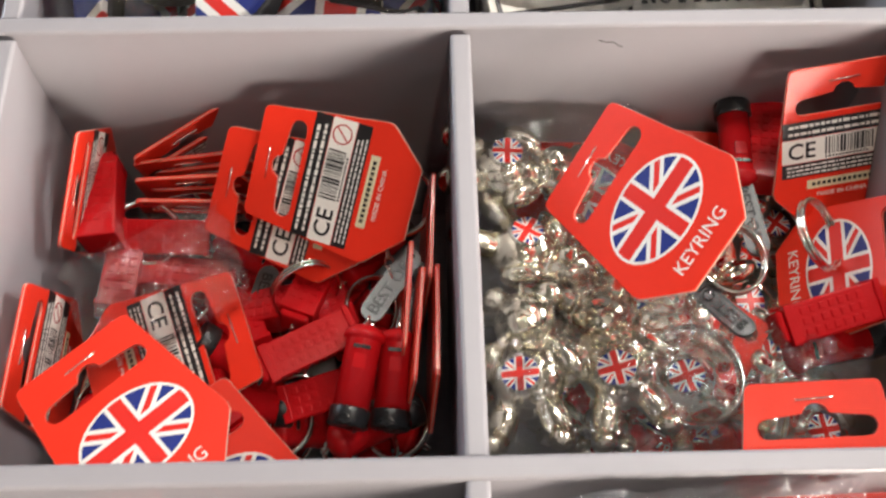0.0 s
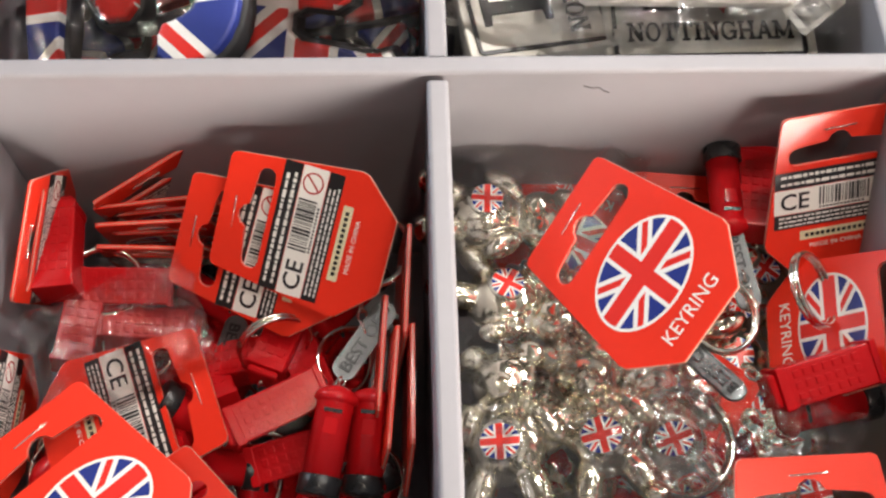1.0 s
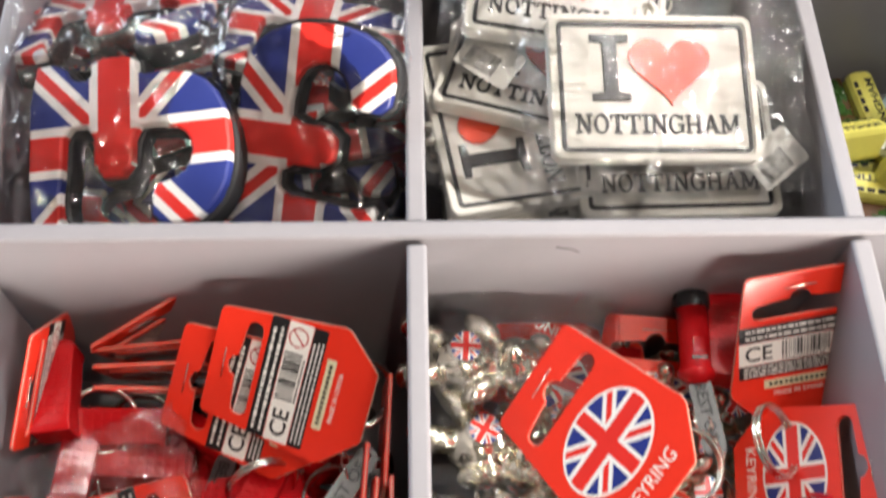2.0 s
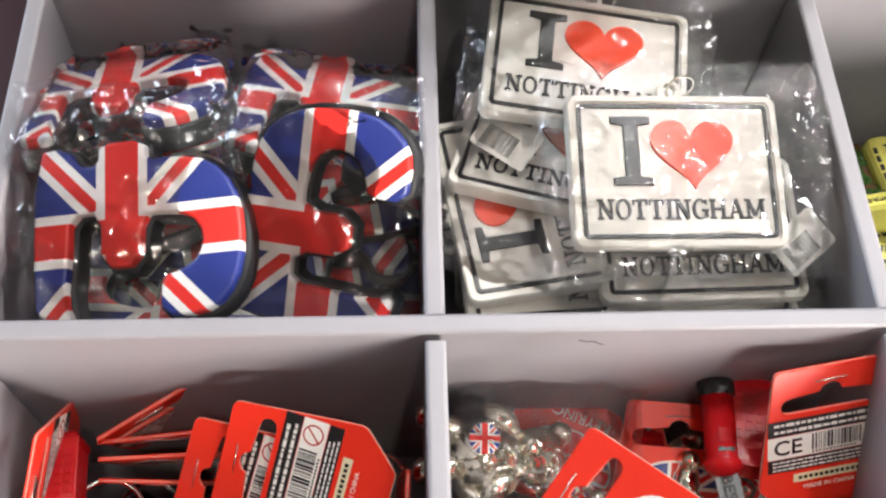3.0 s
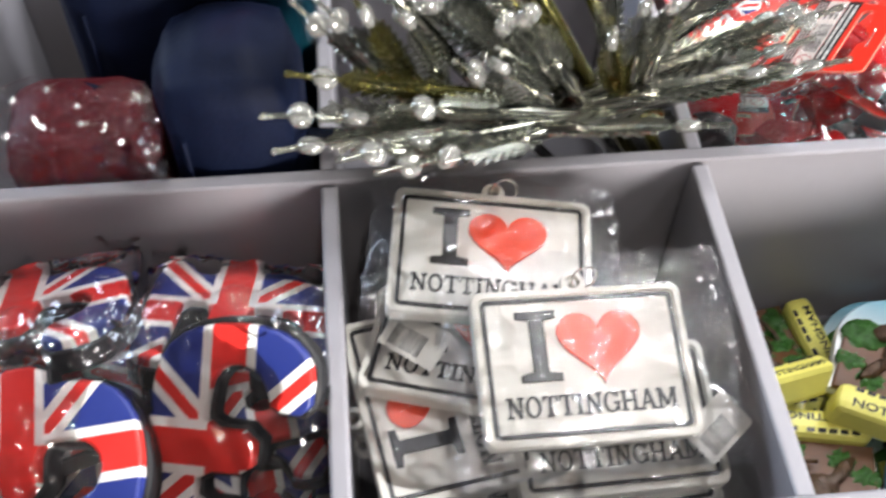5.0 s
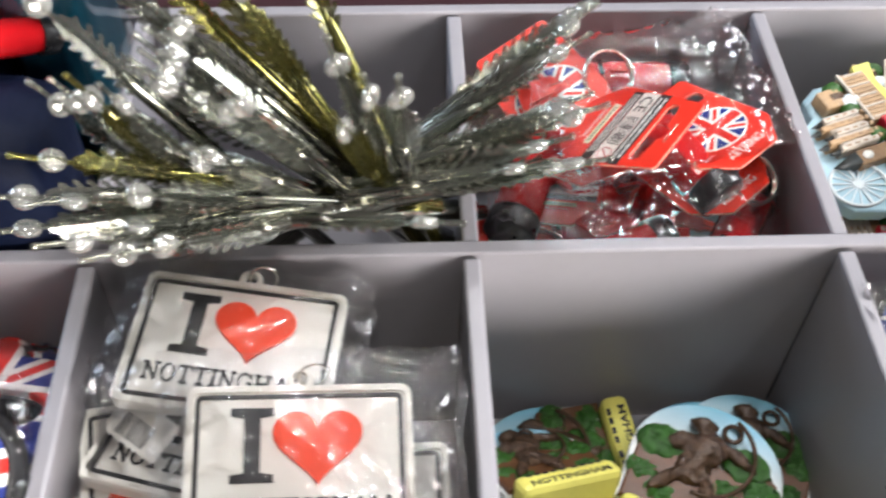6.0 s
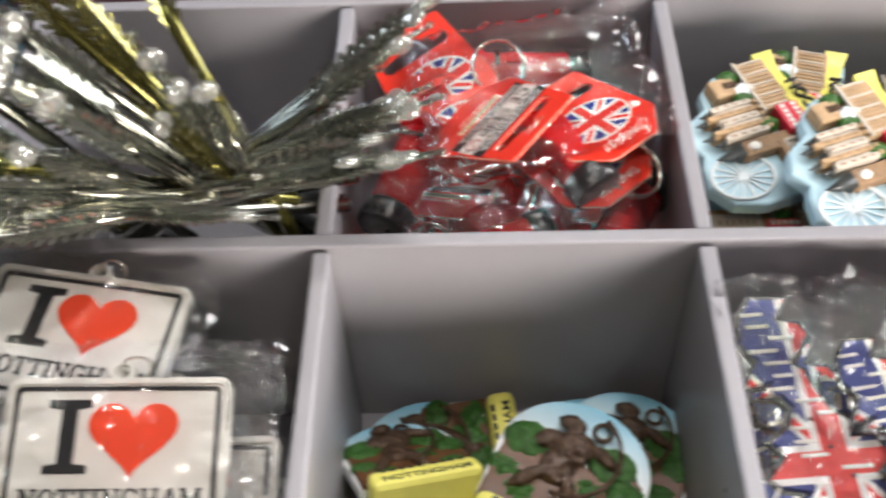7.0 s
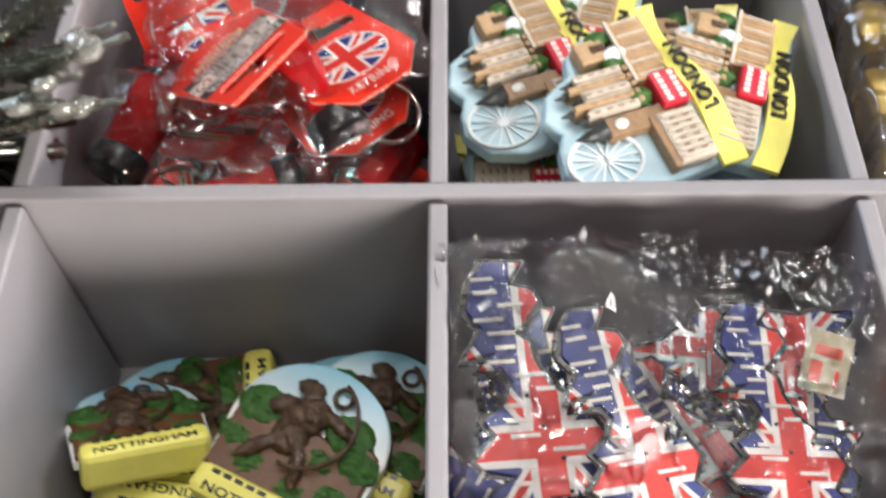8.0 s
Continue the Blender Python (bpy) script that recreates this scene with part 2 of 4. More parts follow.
        bmesh.ops.bevel(bm, geom=rim, offset=bevel, segments=seg, profile=0.5, affect="EDGES", clamp_overlap=True)
    return bm


def rounded(w, h, r, cx=0.0, cy=0.0, n=5):
    """The outline of a rectangle with round corners."""
    pts = []
    for sx, sy, a0 in ((1, 1, 0), (-1, 1, 90), (-1, -1, 180), (1, -1, 270)):
        for i in range(n + 1):
            a = radians(a0 + 90 * i / n)
            pts.append((cx + sx * (w / 2 - r) + r * math.cos(a), cy + sy * (h / 2 - r) + r * math.sin(a)))
    return pts


def oval(rx, ry, cx=0.0, cy=0.0, n=36):
    return [(cx + rx * math.cos(2 * math.pi * i / n), cy + ry * math.sin(2 * math.pi * i / n)) for i in range(n)]


def block(w, d, h, x=0.0, y=0.0, z=0.0, bevel=0.0004, taper=1.0):
    """A box with softened edges, standing on z."""
    bm = bmesh.new()
    bmesh.ops.create_cube(bm, size=1.0, matrix=Matrix.Diagonal((w, d, h, 1)))
    for v in bm.verts:
        if v.co.z > 0:
            v.co.x *= taper
            v.co.y *= taper
    if bevel:
        bmesh.ops.bevel(bm, geom=list(bm.edges), offset=bevel, segments=2, profile=0.5, affect="EDGES", clamp_overlap=True)
    return moved(bm, Matrix.Translation((x, y, z + h / 2)))


def turned(profile, n=24):
    """A turned solid along z from (radius, z) pairs."""
    bm = bmesh.new()
    rings = [[bm.verts.new((r * math.cos(2 * math.pi * i / n), r * math.sin(2 * math.pi * i / n), z)) for i in range(n)] for r, z in profile]
    for a, b in zip(rings, rings[1:]):
        for i in range(n):
            bm.faces.new((a[i], a[(i + 1) % n], b[(i + 1) % n], b[i]))
    bm.faces.new(list(reversed(rings[0])))
    bm.faces.new(rings[-1])
    return smooth(bm, 35)


def tube(points, r, n=8, closed=False):
    """A round wire through points."""
    bm = bmesh.new()
    pts = [Vector(p) for p in points]
    rings = []
    for i, p in enumerate(pts):
        a = pts[i - 1] if (i or closed) else p
        b = pts[(i + 1) % len(pts)] if (i < len(pts) - 1 or closed) else p
        d = (b - a).normalized()
        side = d.cross(Vector((0.13, 0.31, 0.94))).normalized()
        up = side.cross(d)
        rings.append([bm.verts.new(p + r * (math.cos(2 * math.pi * k / n) * side + math.sin(2 * math.pi * k / n) * up)) for k in range(n)])
    pairs = list(zip(rings, rings[1:])) + ([(rings[-1], rings[0])] if closed else [])
    for a, b in pairs:
        for k in range(n):
            bm.faces.new((a[k], a[(k + 1) % n], b[(k + 1) % n], b[k]))
    if not closed:
        bm.faces.new(list(reversed(rings[0])))
        bm.faces.new(rings[-1])
    return smooth(bm, 60)


def ball(r, m=Matrix(), sx=1.0, sy=1.0, sz=1.0, seg=14):
    bm = bmesh.new()
    bmesh.ops.create_uvsphere(bm, u_segments=seg, v_segments=seg * 2 // 3, radius=r)
    for f in bm.faces:
        f.smooth = True
    return moved(bm, m @ Matrix.Diagonal((sx, sy, sz, 1)))


def fused(bm, voxel):
    """Overlapping lumps melted into one smooth skin."""
    data = bpy.data.meshes.new("lumps")
    bm.to_mesh(data)
    bm.free()
    ob = new("lumps", data)
    mod = ob.modifiers.new("melt", "REMESH")
    mod.mode, mod.voxel_size, mod.use_smooth_shade = "VOXEL", voxel, True
    mod = ob.modifiers.new("ease", "SMOOTH")
    mod.factor, mod.iterations = 0.5, 3
    skin = bpy.data.meshes.new_from_object(ob.evaluated_get(bpy.context.evaluated_depsgraph_get()))
    bpy.data.objects.remove(ob)
    whole = bmesh.new()
    whole.from_mesh(skin)
    for f in whole.faces:
        f.smooth = True
    return whole


def lay(x, y, z, tilt=0, lean=0, turn=0):
    """A pose that first turns a flat thing on its back, then tips it up by tilt and over by lean."""
    return pose(x, y, z, tilt, lean, 0) @ pose(0, 0, 0, 0, 0, turn)


def lumpy(bm, amount, size, seed):
    for v in bm.verts:
        v.co += Vector(noise.noise_vector(v.co / size + Vector((seed, seed * 1.7, 0)))) * amount
    return bm


TEXTS = {}


def lettering(words, height, depth, material, parent, m, width=None, weight=0.0):
    """Raised or printed words in the built-in font, centred at m; width squeezes the line to fit."""
    key = (words, height, depth, weight, width)
    if key not in TEXTS:
        cu = bpy.data.curves.new("words", "FONT")
        cu.body, cu.size, cu.extrude, cu.offset, cu.resolution_u = words, height * 1.38, depth / 2, weight, 3
        cu.align_x, cu.align_y = "CENTER", "CENTER"
        ob = new("words", cu)
        data = bpy.data.meshes.new_from_object(ob.evaluated_get(bpy.context.evaluated_depsgraph_get()))
        bpy.data.objects.remove(ob)
        xs = [v.co.x for v in data.vertices]
        ys = [v.co.y for v in data.vertices]
        k = width / (max(xs) - min(xs)) if width else 1.0
        mx, my = (max(xs) + min(xs)) / 2, (max(ys) + min(ys)) / 2
        for v in data.vertices:
            v.co = ((v.co.x - mx) * k, v.co.y - my, v.co.z)
        TEXTS[key] = data
    data = TEXTS[key].copy()
    data.materials.clear()
    data.materials.append(material)
    ob = new("lettering", data)
    ob.parent = parent
    ob.matrix_basis = m
    return ob


# ---- room ----
def room():
    floor_z, top = -0.95, 1.60
    for name, w, d, h, x, y, z, mt in (("floor", 5.4, 5.4, 0.1, 0.15, 0, floor_z - 0.1, CARPET), ("ceiling", 5.4, 5.4, 0.1, 0.15, 0, top, ROOM),
                                       ("wall_west", 0.1, 5.4, 2.55, -2.50, 0, floor_z, ROOM), ("wall_east", 0.1, 5.4, 2.55, 2.80, 0, floor_z, ROOM),
                                       ("wall_south", 5.2, 0.1, 2.55, 0.15, -2.65, floor_z, ROOM), ("wall_north", 5.2, 0.1, 2.55, 0.15, 2.65, floor_z, ROOM)):
        data = bpy.data.meshes.new(name)
        bm = block(w, d, h, x, y, z, 0)
        bm.to_mesh(data)
        bm.free()
        data.materials.append(mt)
        tagged(new(name, data), "plain painted shop " + name.split("_")[0], name.split("_")[0], kind="structure")
    counter = thing("display_counter", Matrix(), "dark maroon laminate counter under the compartment tray", "counter")
    part("counter_top", block(1.9, 1.3, 0.04, 0.2, 0.25, FLOOR - 0.046, 0.003), MAROON, counter)
    part("counter_body", block(1.8, 1.2, -FLOOR * 0 + 0.95 + FLOOR - 0.046, 0.2, 0.25, floor_z, 0.003), MAROON, counter)
    glow = bpy.data.materials.new("lamp_glow")
    glow.use_nodes = True
    glow.node_tree.nodes["Principled BSDF"].inputs["Emission Color"].default_value = (1, 0.93, 0.84, 1)
    glow.node_tree.nodes["Principled BSDF"].inputs["Emission Strength"].default_value = 12
    for sx, sy, sz, watts, tone in SPOTS:
        can = thing("ceiling_spotlight", pose(sx, sy, 0), "round white recessed ceiling spotlight, lit", "ceiling light", "shop ceiling spotlights")
        part("housing", turned([(0.085, 1.56), (0.085, 1.60)]), WHITE, can)
        part("lens", turned([(0.045, 1.554), (0.045, 1.561)]), glow, can)



def added_window(name, m, w, h):
    """An unseen framed window with a glowing pane, added on the inside of a wall; x along the wall, z up."""
    sky = bpy.data.materials.new("added_pane_glow")
    sky.use_nodes = True
    sky.node_tree.nodes["Principled BSDF"].inputs["Emission Color"].default_value = (0.85, 0.92, 1, 1)
    sky.node_tree.nodes["Principled BSDF"].inputs["Emission Strength"].default_value = 1.5
    ob = thing(name, m, "unseen white framed window with a glowing pane, added behind a fill lamp", "window", kind="structure")
    part("pane", block(w, 0.006, h, 0, -0.012, -h / 2, 0), sky, ob)
    for sx in (-1, 0, 1):
        part("window_frame", block(0.05, 0.05, h + 0.1, sx * (w / 2 + (0.025 if sx else 0)), 0, -h / 2 - 0.05, 0.004), WHITE, ob)
    for sz in (-1, 1):
        part("window_rail", block(w / 2 - 0.026, 0.046, 0.05, -w / 4, 0, sz * (h / 2 + 0.025) - 0.025, 0.004), WHITE, ob)
        part("window_rail", block(w / 2 - 0.026, 0.046, 0.05, w / 4, 0, sz * (h / 2 + 0.025) - 0.025, 0.004), WHITE, ob)
    part("window_sill", block(w + 0.16, 0.12, 0.03, 0, 0.03, -h / 2 - 0.085, 0.004), WHITE, ob)


room()
# Unseen windows added behind the three fill lamps.
added_window("added_window_1", pose(1.50, -2.57, 0.70), 1.9, 0.85)
added_window("added_window_2", pose(2.72, 0.90, 1.00, 0, 0, 90), 1.3, 1.0)
added_window("added_window_3", pose(-2.42, 1.50, 0.90, 0, 0, -90), 1.5, 1.0)


# ---- compartment tray ----
def board(length, height, thick):
    """An upright board along x with a flat top and eased edges, its foot at z = 0."""
    t = thick / 2
    r = 0.0013
    prof = [(-t, 0), (t, 0)]
    prof += [(t - r + r * math.cos(radians(a)), height - r + r * math.sin(radians(a))) for a in (0, 30, 60, 90)]
    prof += [(-t + r + r * math.cos(radians(a)), height - r + r * math.sin(radians(a))) for a in (90, 120, 150, 180)]
    bm = bmesh.new()
    ends = [[bm.verts.new((x, y, z)) for y, z in prof] for x in (0, length)]
    n = len(prof)
    for i in range(n):
        bm.faces.new((ends[0][i], ends[0][(i + 1) % n], ends[1][(i + 1) % n], ends[1][i]))
    bm.faces.new(ends[0])
    bm.faces.new(list(reversed(ends[1])))
    bmesh.ops.recalc_face_normals(bm, faces=bm.faces)
    return smooth(bm, 12)


tray = thing("compartment_tray", Matrix(), "grey painted display tray divided into square compartments", "display tray")
part("base_board", block(XS[-1] - XS[0] + WALL, YS[-1] - YS[0] + WALL, 0.006, (XS[0] + XS[-1]) / 2, (YS[0] + YS[-1]) / 2, FLOOR - 0.006, 0), TRAY, tray)
for y in YS:
    ob = part("cross_divider", board(XS[-1] - XS[0] + WALL, RIM - FLOOR, WALL), TRAY, tray)
    ob.matrix_basis = pose(XS[0] - WALL / 2, y, FLOOR)
side = None
for x in XS:
    for y0, y1 in zip(YS, YS[1:]):
        if side is None:
            side = part("cell_divider", board(y1 - y0 - WALL, RIM - FLOOR - 0.0006, WALL * 0.97), TRAY, tray)
            ob = side
        else:
            ob = new("cell_divider", side.data)
            ob.parent = tray
        ob.matrix_basis = pose(x, y0 + WALL / 2, FLOOR, 0, 0, 90)
part("scuff_mark", tube([(0.0475, YS[2] - 0.0036, 0.0725), (0.0505, YS[2] - 0.0036, 0.0712), (0.0525, YS[2] - 0.0036, 0.0716), (0.0545, YS[2] - 0.0036, 0.0695), (0.0562, YS[2] - 0.0036, 0.0688)], 0.00018, 5), BLACK, tray, "black pen scuff")


# ---- keyring cards ----
def stuff(ob):
    """Fine print and beading, too small to count."""
    ob["kind"] = "stuff"
    return ob


CARD_OUT = [(-0.0180, 0.0), (0.0180, 0.0), (0.0194, -0.0007), (0.0200, -0.0022), (0.0252, -0.0440), (0.0246, -0.0462), (0.0140, -0.0575),
            (0.0125, -0.0588), (-0.0125, -0.0588), (-0.0140, -0.0575), (-0.0246, -0.0462), (-0.0252, -0.0440), (-0.0200, -0.0022), (-0.0194, -0.0007)]


def hang_slot():
    pts = []
    for cx, a0 in ((0.0145, -90), (-0.0145, 90)):
        pts += [(cx + 0.0030 * math.cos(radians(a0 + 30 * i)), -0.0135 + 0.0030 * math.sin(radians(a0 + 30 * i))) for i in range(7)]
        if cx > 0:
            pts += [(0.0042 * math.cos(radians(a)), -0.0105 + 0.0042 * math.sin(radians(a))) for a in (15, 45, 75, 105, 135, 165)]
    return pts


def bars(rows, z0, z1):
    """Many small printed bars (x, y, w, h) as one print."""
    return join(*[block(w, h, z1 - z0, x, y, z0, 0) for x, y, w, h in rows])


def card(face, m):
    """A folded hanging card with a slot; face says which side is up."""
    label = "glossy red keyring card with a flag oval, lying face up" if face == "front" else "glossy red keyring card, barcode side up"
    ob = thing("keyring_card", m, label, "keyring card", "red keyring cards")
    part("card_sheet", slab(CARD_OUT, -0.0006, 0.0, [hang_slot()]), CARD, ob)
    part("card_core", slab([(x * 1.006, y * 1.004) for x, y in CARD_OUT], -0.0009, -0.0006, [hang_slot()]), CARD_EDGE, ob, "raw buff card edge")
    part("back_sheet", slab(CARD_OUT, -0.0015, -0.0009, [hang_slot()]), CARD, ob)
    part("staple", tube([(-0.0055, -0.0052, -0.0004), (-0.0055, -0.0052, 0.0003), (0.0055, -0.0048, 0.0003), (0.0055, -0.0048, -0.0004)], 0.00028, 6), SILVER, ob, "steel wire staple")
    if face == "front":
        part("oval_border", slab(oval(0.0184, 0.0128, 0, -0.034), 0.0, 0.00008), WHITE, ob)
        part("flag_oval", slab(oval(0.0175, 0.0120, 0, -0.034), 0.00008, 0.00016), FLAG_OVAL, ob, "printed crossed flag oval")
        lettering("KEYRING", 0.0042, 0.00012, WHITE, ob, pose(0, -0.0515, 0.0001), 0.0225)
    else:
        part("address_panel", slab(rounded(0.0445, 0.0062, 0.0004, 0, -0.0215), 0.0, 0.00008), BLACK, ob)
        part("barcode_panel", slab(rounded(0.0445, 0.0088, 0.0004, 0, -0.0292), 0.0, 0.00008), WHITE, ob)
        part("notice_panel", slab(rounded(0.0445, 0.0052, 0.0004, 0, -0.0364), 0.0, 0.00008), BLACK, ob)
        part("batch_panel", slab(rounded(0.026, 0.0034, 0.0004, 0, -0.0424), 0.0, 0.00008), PAPER, ob)
        rng = random.Random(5)
        lines, x = [], -0.0065
        while x < 0.0105:
            w = rng.choice((0.0003, 0.0003, 0.0006, 0.0009))
            lines.append((x + w / 2, -0.0286, w, 0.0064))
            x += w + rng.choice((0.0003, 0.0005, 0.0006))
        stuff(part("barcode", bars(lines, 0.00008, 0.00014), BLACK, ob))
        stuff(part("digit_print", bars([(-0.006 + 0.00125 * i, -0.0327, 0.0008, 0.0007) for i in range(13)], 0.00008, 0.00014), BLACK, ob))
        words = []
        for y in (-0.0202, -0.0228):
            x = -0.020
            while x < 0.018:
                w = rng.uniform(0.0008, 0.0030)
                words.append((x + w / 2, y, w, rng.choice((0.0009, 0.0012))))
                x += w + 0.0005
        for y in (-0.0350, -0.0365, -0.0380):
            x = -0.0205
            while x < 0.017:
                w = rng.uniform(0.0007, 0.0026)
                words.append((x + w / 2, y, w, 0.0006))
                x += w + 0.0005
        stuff(part("small_print", bars(words, 0.00008, 0.00014), WHITE, ob))
        lettering("CE", 0.0060, 0.0001, BLACK, ob, pose(-0.0150, -0.0292, 0.00012), 0.0100, 0.00010)
        lettering("MADE IN CHINA", 0.0017, 0.0001, WHITE, ob, pose(0, -0.0465, 0.00008), 0.0185)
        stuff(part("batch_print", bars([(-0.0105 + 0.0019 * i, -0.0424, 0.0013, 0.0013) for i in range(12)], 0.00008, 0.00014), BLACK, ob))
        part("age_sign", join(slab(oval(0.0036, 0.0036, 0.0168, -0.0290, 20), 0.00008, 0.00014, [oval(0.0031, 0.0031, 0.0168, -0.0290, 20)]),
                              moved(block(0.0062, 0.0005, 0.00006, 0, 0, 0, 0), pose(0.0168, -0.0290, 0.00008, 0, 0, 45))), ENAMEL, ob, "round red age warning sign")
    return ob


CARDS = {}


def put_card(face, m):
    if face not in CARDS:
        CARDS[face] = card(face, m)
        return CARDS[face]
    return copy_thing(CARDS[face], m)


# ---- charms ----
def pillar_box(m):
    """A red post box charm, lying along x: domed cap at the low end of x, black foot at the high end."""
    ob = thing("pillar_box_charm", m, "small red enamelled pillar box keyring charm with black foot", "keyring charm", "red pillar box charms")
    turn = pose(-0.0175, 0, 0, 0, 90, 0)
    part("body", moved(turned([(0.0005, 0.0), (0.0030, 0.0004), (0.0056, 0.0018), (0.0070, 0.0034), (0.0072, 0.0052), (0.0062, 0.0058), (0.0060, 0.0062), (0.0060, 0.0290)]), turn), ENAMEL, ob)
    part("foot", moved(turned([(0.0066, 0.0290), (0.0068, 0.0294), (0.0068, 0.0345), (0.0062, 0.0350)]), turn), RUBBER, ob, "black gloss foot")
    stuff(part("cap_beading", join(*[ball(0.0006, pose(-0.0128, 0.0066 * math.cos(radians(a)), 0.0066 * math.sin(radians(a))), seg=6) for a in range(0, 360, 24)]), ENAMEL, ob))
    part("slot", moved(block(0.0012, 0.0058, 0.0004, -0.0085, 0, 0.0058, 0), Matrix()), RUBBER, ob, "dark letter slot")
    part("notice_plate", moved(block(0.0050, 0.0042, 0.0004, -0.0035, 0, 0.0058, 0.0001), Matrix()), ENAMEL, ob)
    part("eyelet", tube([(-0.0188 + 0.0016 * math.cos(radians(a)), 0, 0.0016 * math.sin(radians(a))) for a in range(0, 360, 40)], 0.0005, 6, True), SILVER, ob)
    return ob


def phone_box(m):
    """A red telephone box charm, lying along x, roof at the low end of x."""
    ob = thing("phone_box_charm", m, "small red enamelled telephone box keyring charm with raised panes", "keyring charm", "red telephone box charms")
    part("body", block(0.0290, 0.0130, 0.0125, 0.0015, 0, -0.00625, 0.0006), ENAMEL, ob)
    part("plinth", block(0.0022, 0.0142, 0.0137, 0.0168, 0, -0.00685, 0.0004), ENAMEL, ob)
    part("roof_band", block(0.0032, 0.0136, 0.0131, -0.0140, 0, -0.00655, 0.0004), ENAMEL, ob)
    part("dome", block(0.0030, 0.0112, 0.0108, -0.0168, 0, -0.0054, 0.0014), ENAMEL, ob)
    panes = []
    for side_m in (pose(0, 0, 0), pose(0, 0, 0, 90), pose(0, 0, 0, 180), pose(0, 0, 0, 270)):
        for i in range(7):
            for j in range(3):
                panes.append(moved(block(0.0021, 0.0024, 0.0006, -0.0095 + 0.0033 * i, -0.0036 + 0.0036 * j, 0.0060, 0.0002), side_m))
    stuff(part("window_panes", join(*panes), ENAMEL, ob))
    part("eyelet", tube([(-0.0192 + 0.0016 * math.cos(radians(a)), 0, 0.0016 * math.sin(radians(a))) for a in range(0, 360, 40)], 0.0005, 6, True), SILVER, ob)
    return ob


def name_tag(m):
    ob = thing("name_tag", m, "oblong pewter tag with raised black lettering", "key tag", "pewter tags")
    part("plate", slab(rounded(0.0310, 0.0082, 0.0040), -0.0006, 0.0006, [oval(0.0013, 0.0013, 0.0125, 0, 12)], 0.0003), PEWTER, ob)
    part("raised_edge", slab(rounded(0.0310, 0.0082, 0.0040), 0.0006, 0.0009, [rounded(0.0298, 0.0070, 0.0034)]), PEWTER, ob)
    lettering("BEST OF", 0.0042, 0.0005, BLACK, ob, pose(-0.0015, 0, 0.0008), 0.0215, 0.0001)
    return ob


def ring(m, r=0.0125, wire=0.0011):
    ob = thing("split_ring", m, "chromed steel split key ring", "key ring", "split rings")
    for k in (0, 1):
        part("coil", tube([(r * math.cos(radians(a)), r * math.sin(radians(a)), (k - 0.5) * wire * 1.5) for a in range(0, 360, 10)], wire * 0.8, 8, True), SILVER, ob)
    return ob


def chain(m, links=4):
    ob = thing("link_chain", m, "short chromed curb chain", "chain", "key chains")
    for i in range(links):
        bm = tube([(0.0026 * math.cos(radians(a)), 0.0016 * math.sin(radians(a)), 0) for a in range(0, 360, 36)], 0.0005, 6, True)
        part("link", moved(bm, pose(0.0040 * i, 0, 0, 90 * (i % 2), 0, 0)), SILVER, ob)
    return ob


def bear(m):
    """A shiny teddy bear charm lying on its back along x (head at the low end of x)."""
    ob = thing("teddy_bear_charm", m, "shiny pale gold teddy bear keyring charm with a round flag badge", "keyring charm", "teddy bear charms")
    lumps = [ball(0.0108, pose(-0.013, 0, 0), 0.95, 1.0, 0.9, 20), ball(0.0126, pose(0.0065, 0, 0), 1.05, 1.0, 0.85, 20)]
    for s in (-1, 1):
        lumps += [ball(0.0046, pose(-0.0215, 0.0092 * s, 0.001), 1, 1, 0.7), ball(0.0050, pose(0.0005, 0.0135 * s, 0.003, 0, 0, 35 * s), 1.7, 0.9, 0.9),
                  ball(0.0058, pose(0.0205, 0.0085 * s, 0.003, 0, 0, 18 * s), 1.7, 0.9, 0.9), ball(0.0050, pose(0.0275, 0.0108 * s, 0.006), 0.8, 0.9, 1.2)]
    lumps += [ball(0.0046, pose(-0.0105, 0, 0.0088), 1, 1.1, 0.7), ball(0.0012, pose(-0.0108, 0, 0.0122), 1, 1.3, 0.8, 8)]
    part("bear_body", fused(join(*lumps), 0.0009), BEAR, ob)
    part("badge_rim", moved(turned([(0.0068, 0.0), (0.0070, 0.0006), (0.0066, 0.0012)]), pose(0.0065, 0, 0.0100)), SILVER, ob)
    disc = part("flag_badge", slab(oval(0.0062, 0.0055, n=24), 0.0, 0.0006, (), 0.0002), FLAG_BADGE, ob, "enamelled crossed flag badge")
    disc.matrix_basis = pose(0.0065, 0, 0.0108, 0, 0, -90)
    part("eyelet", tube([(-0.0246 + 0.002 * math.cos(radians(a)), 0, 0.002 * math.sin(radians(a))) for a in range(0, 360, 40)], 0.0006, 6, True), SILVER, ob)
    return ob


MADE = {}


def put(maker, m):
    """The first of a kind is built, the rest are copies."""
    if maker not in MADE:
        MADE[maker] = maker(m)
        return MADE[maker]
    return copy_thing(MADE[maker], m)


# ---- packing film ----
def crease(p, s):
    """Sharp folds over soft puckers."""
    a = 1 - min(1.0, abs(noise.noise(p / 0.019 + Vector((s, 0, 3 * s)))) * 2.4)
    b = 1 - min(1.0, abs(noise.noise(p / 0.0085 + Vector((0, s, s)))) * 2.2)
    c = 1 - min(1.0, abs(noise.noise(p / 0.0050 + Vector((2 * s, s, 0)))) * 2.0)
    return 0.0026 * a * a * a + 0.0015 * b * b + 0.0007 * c * c + 0.0020 * noise.noise(p / 0.034 + Vector((s, s, 0)))


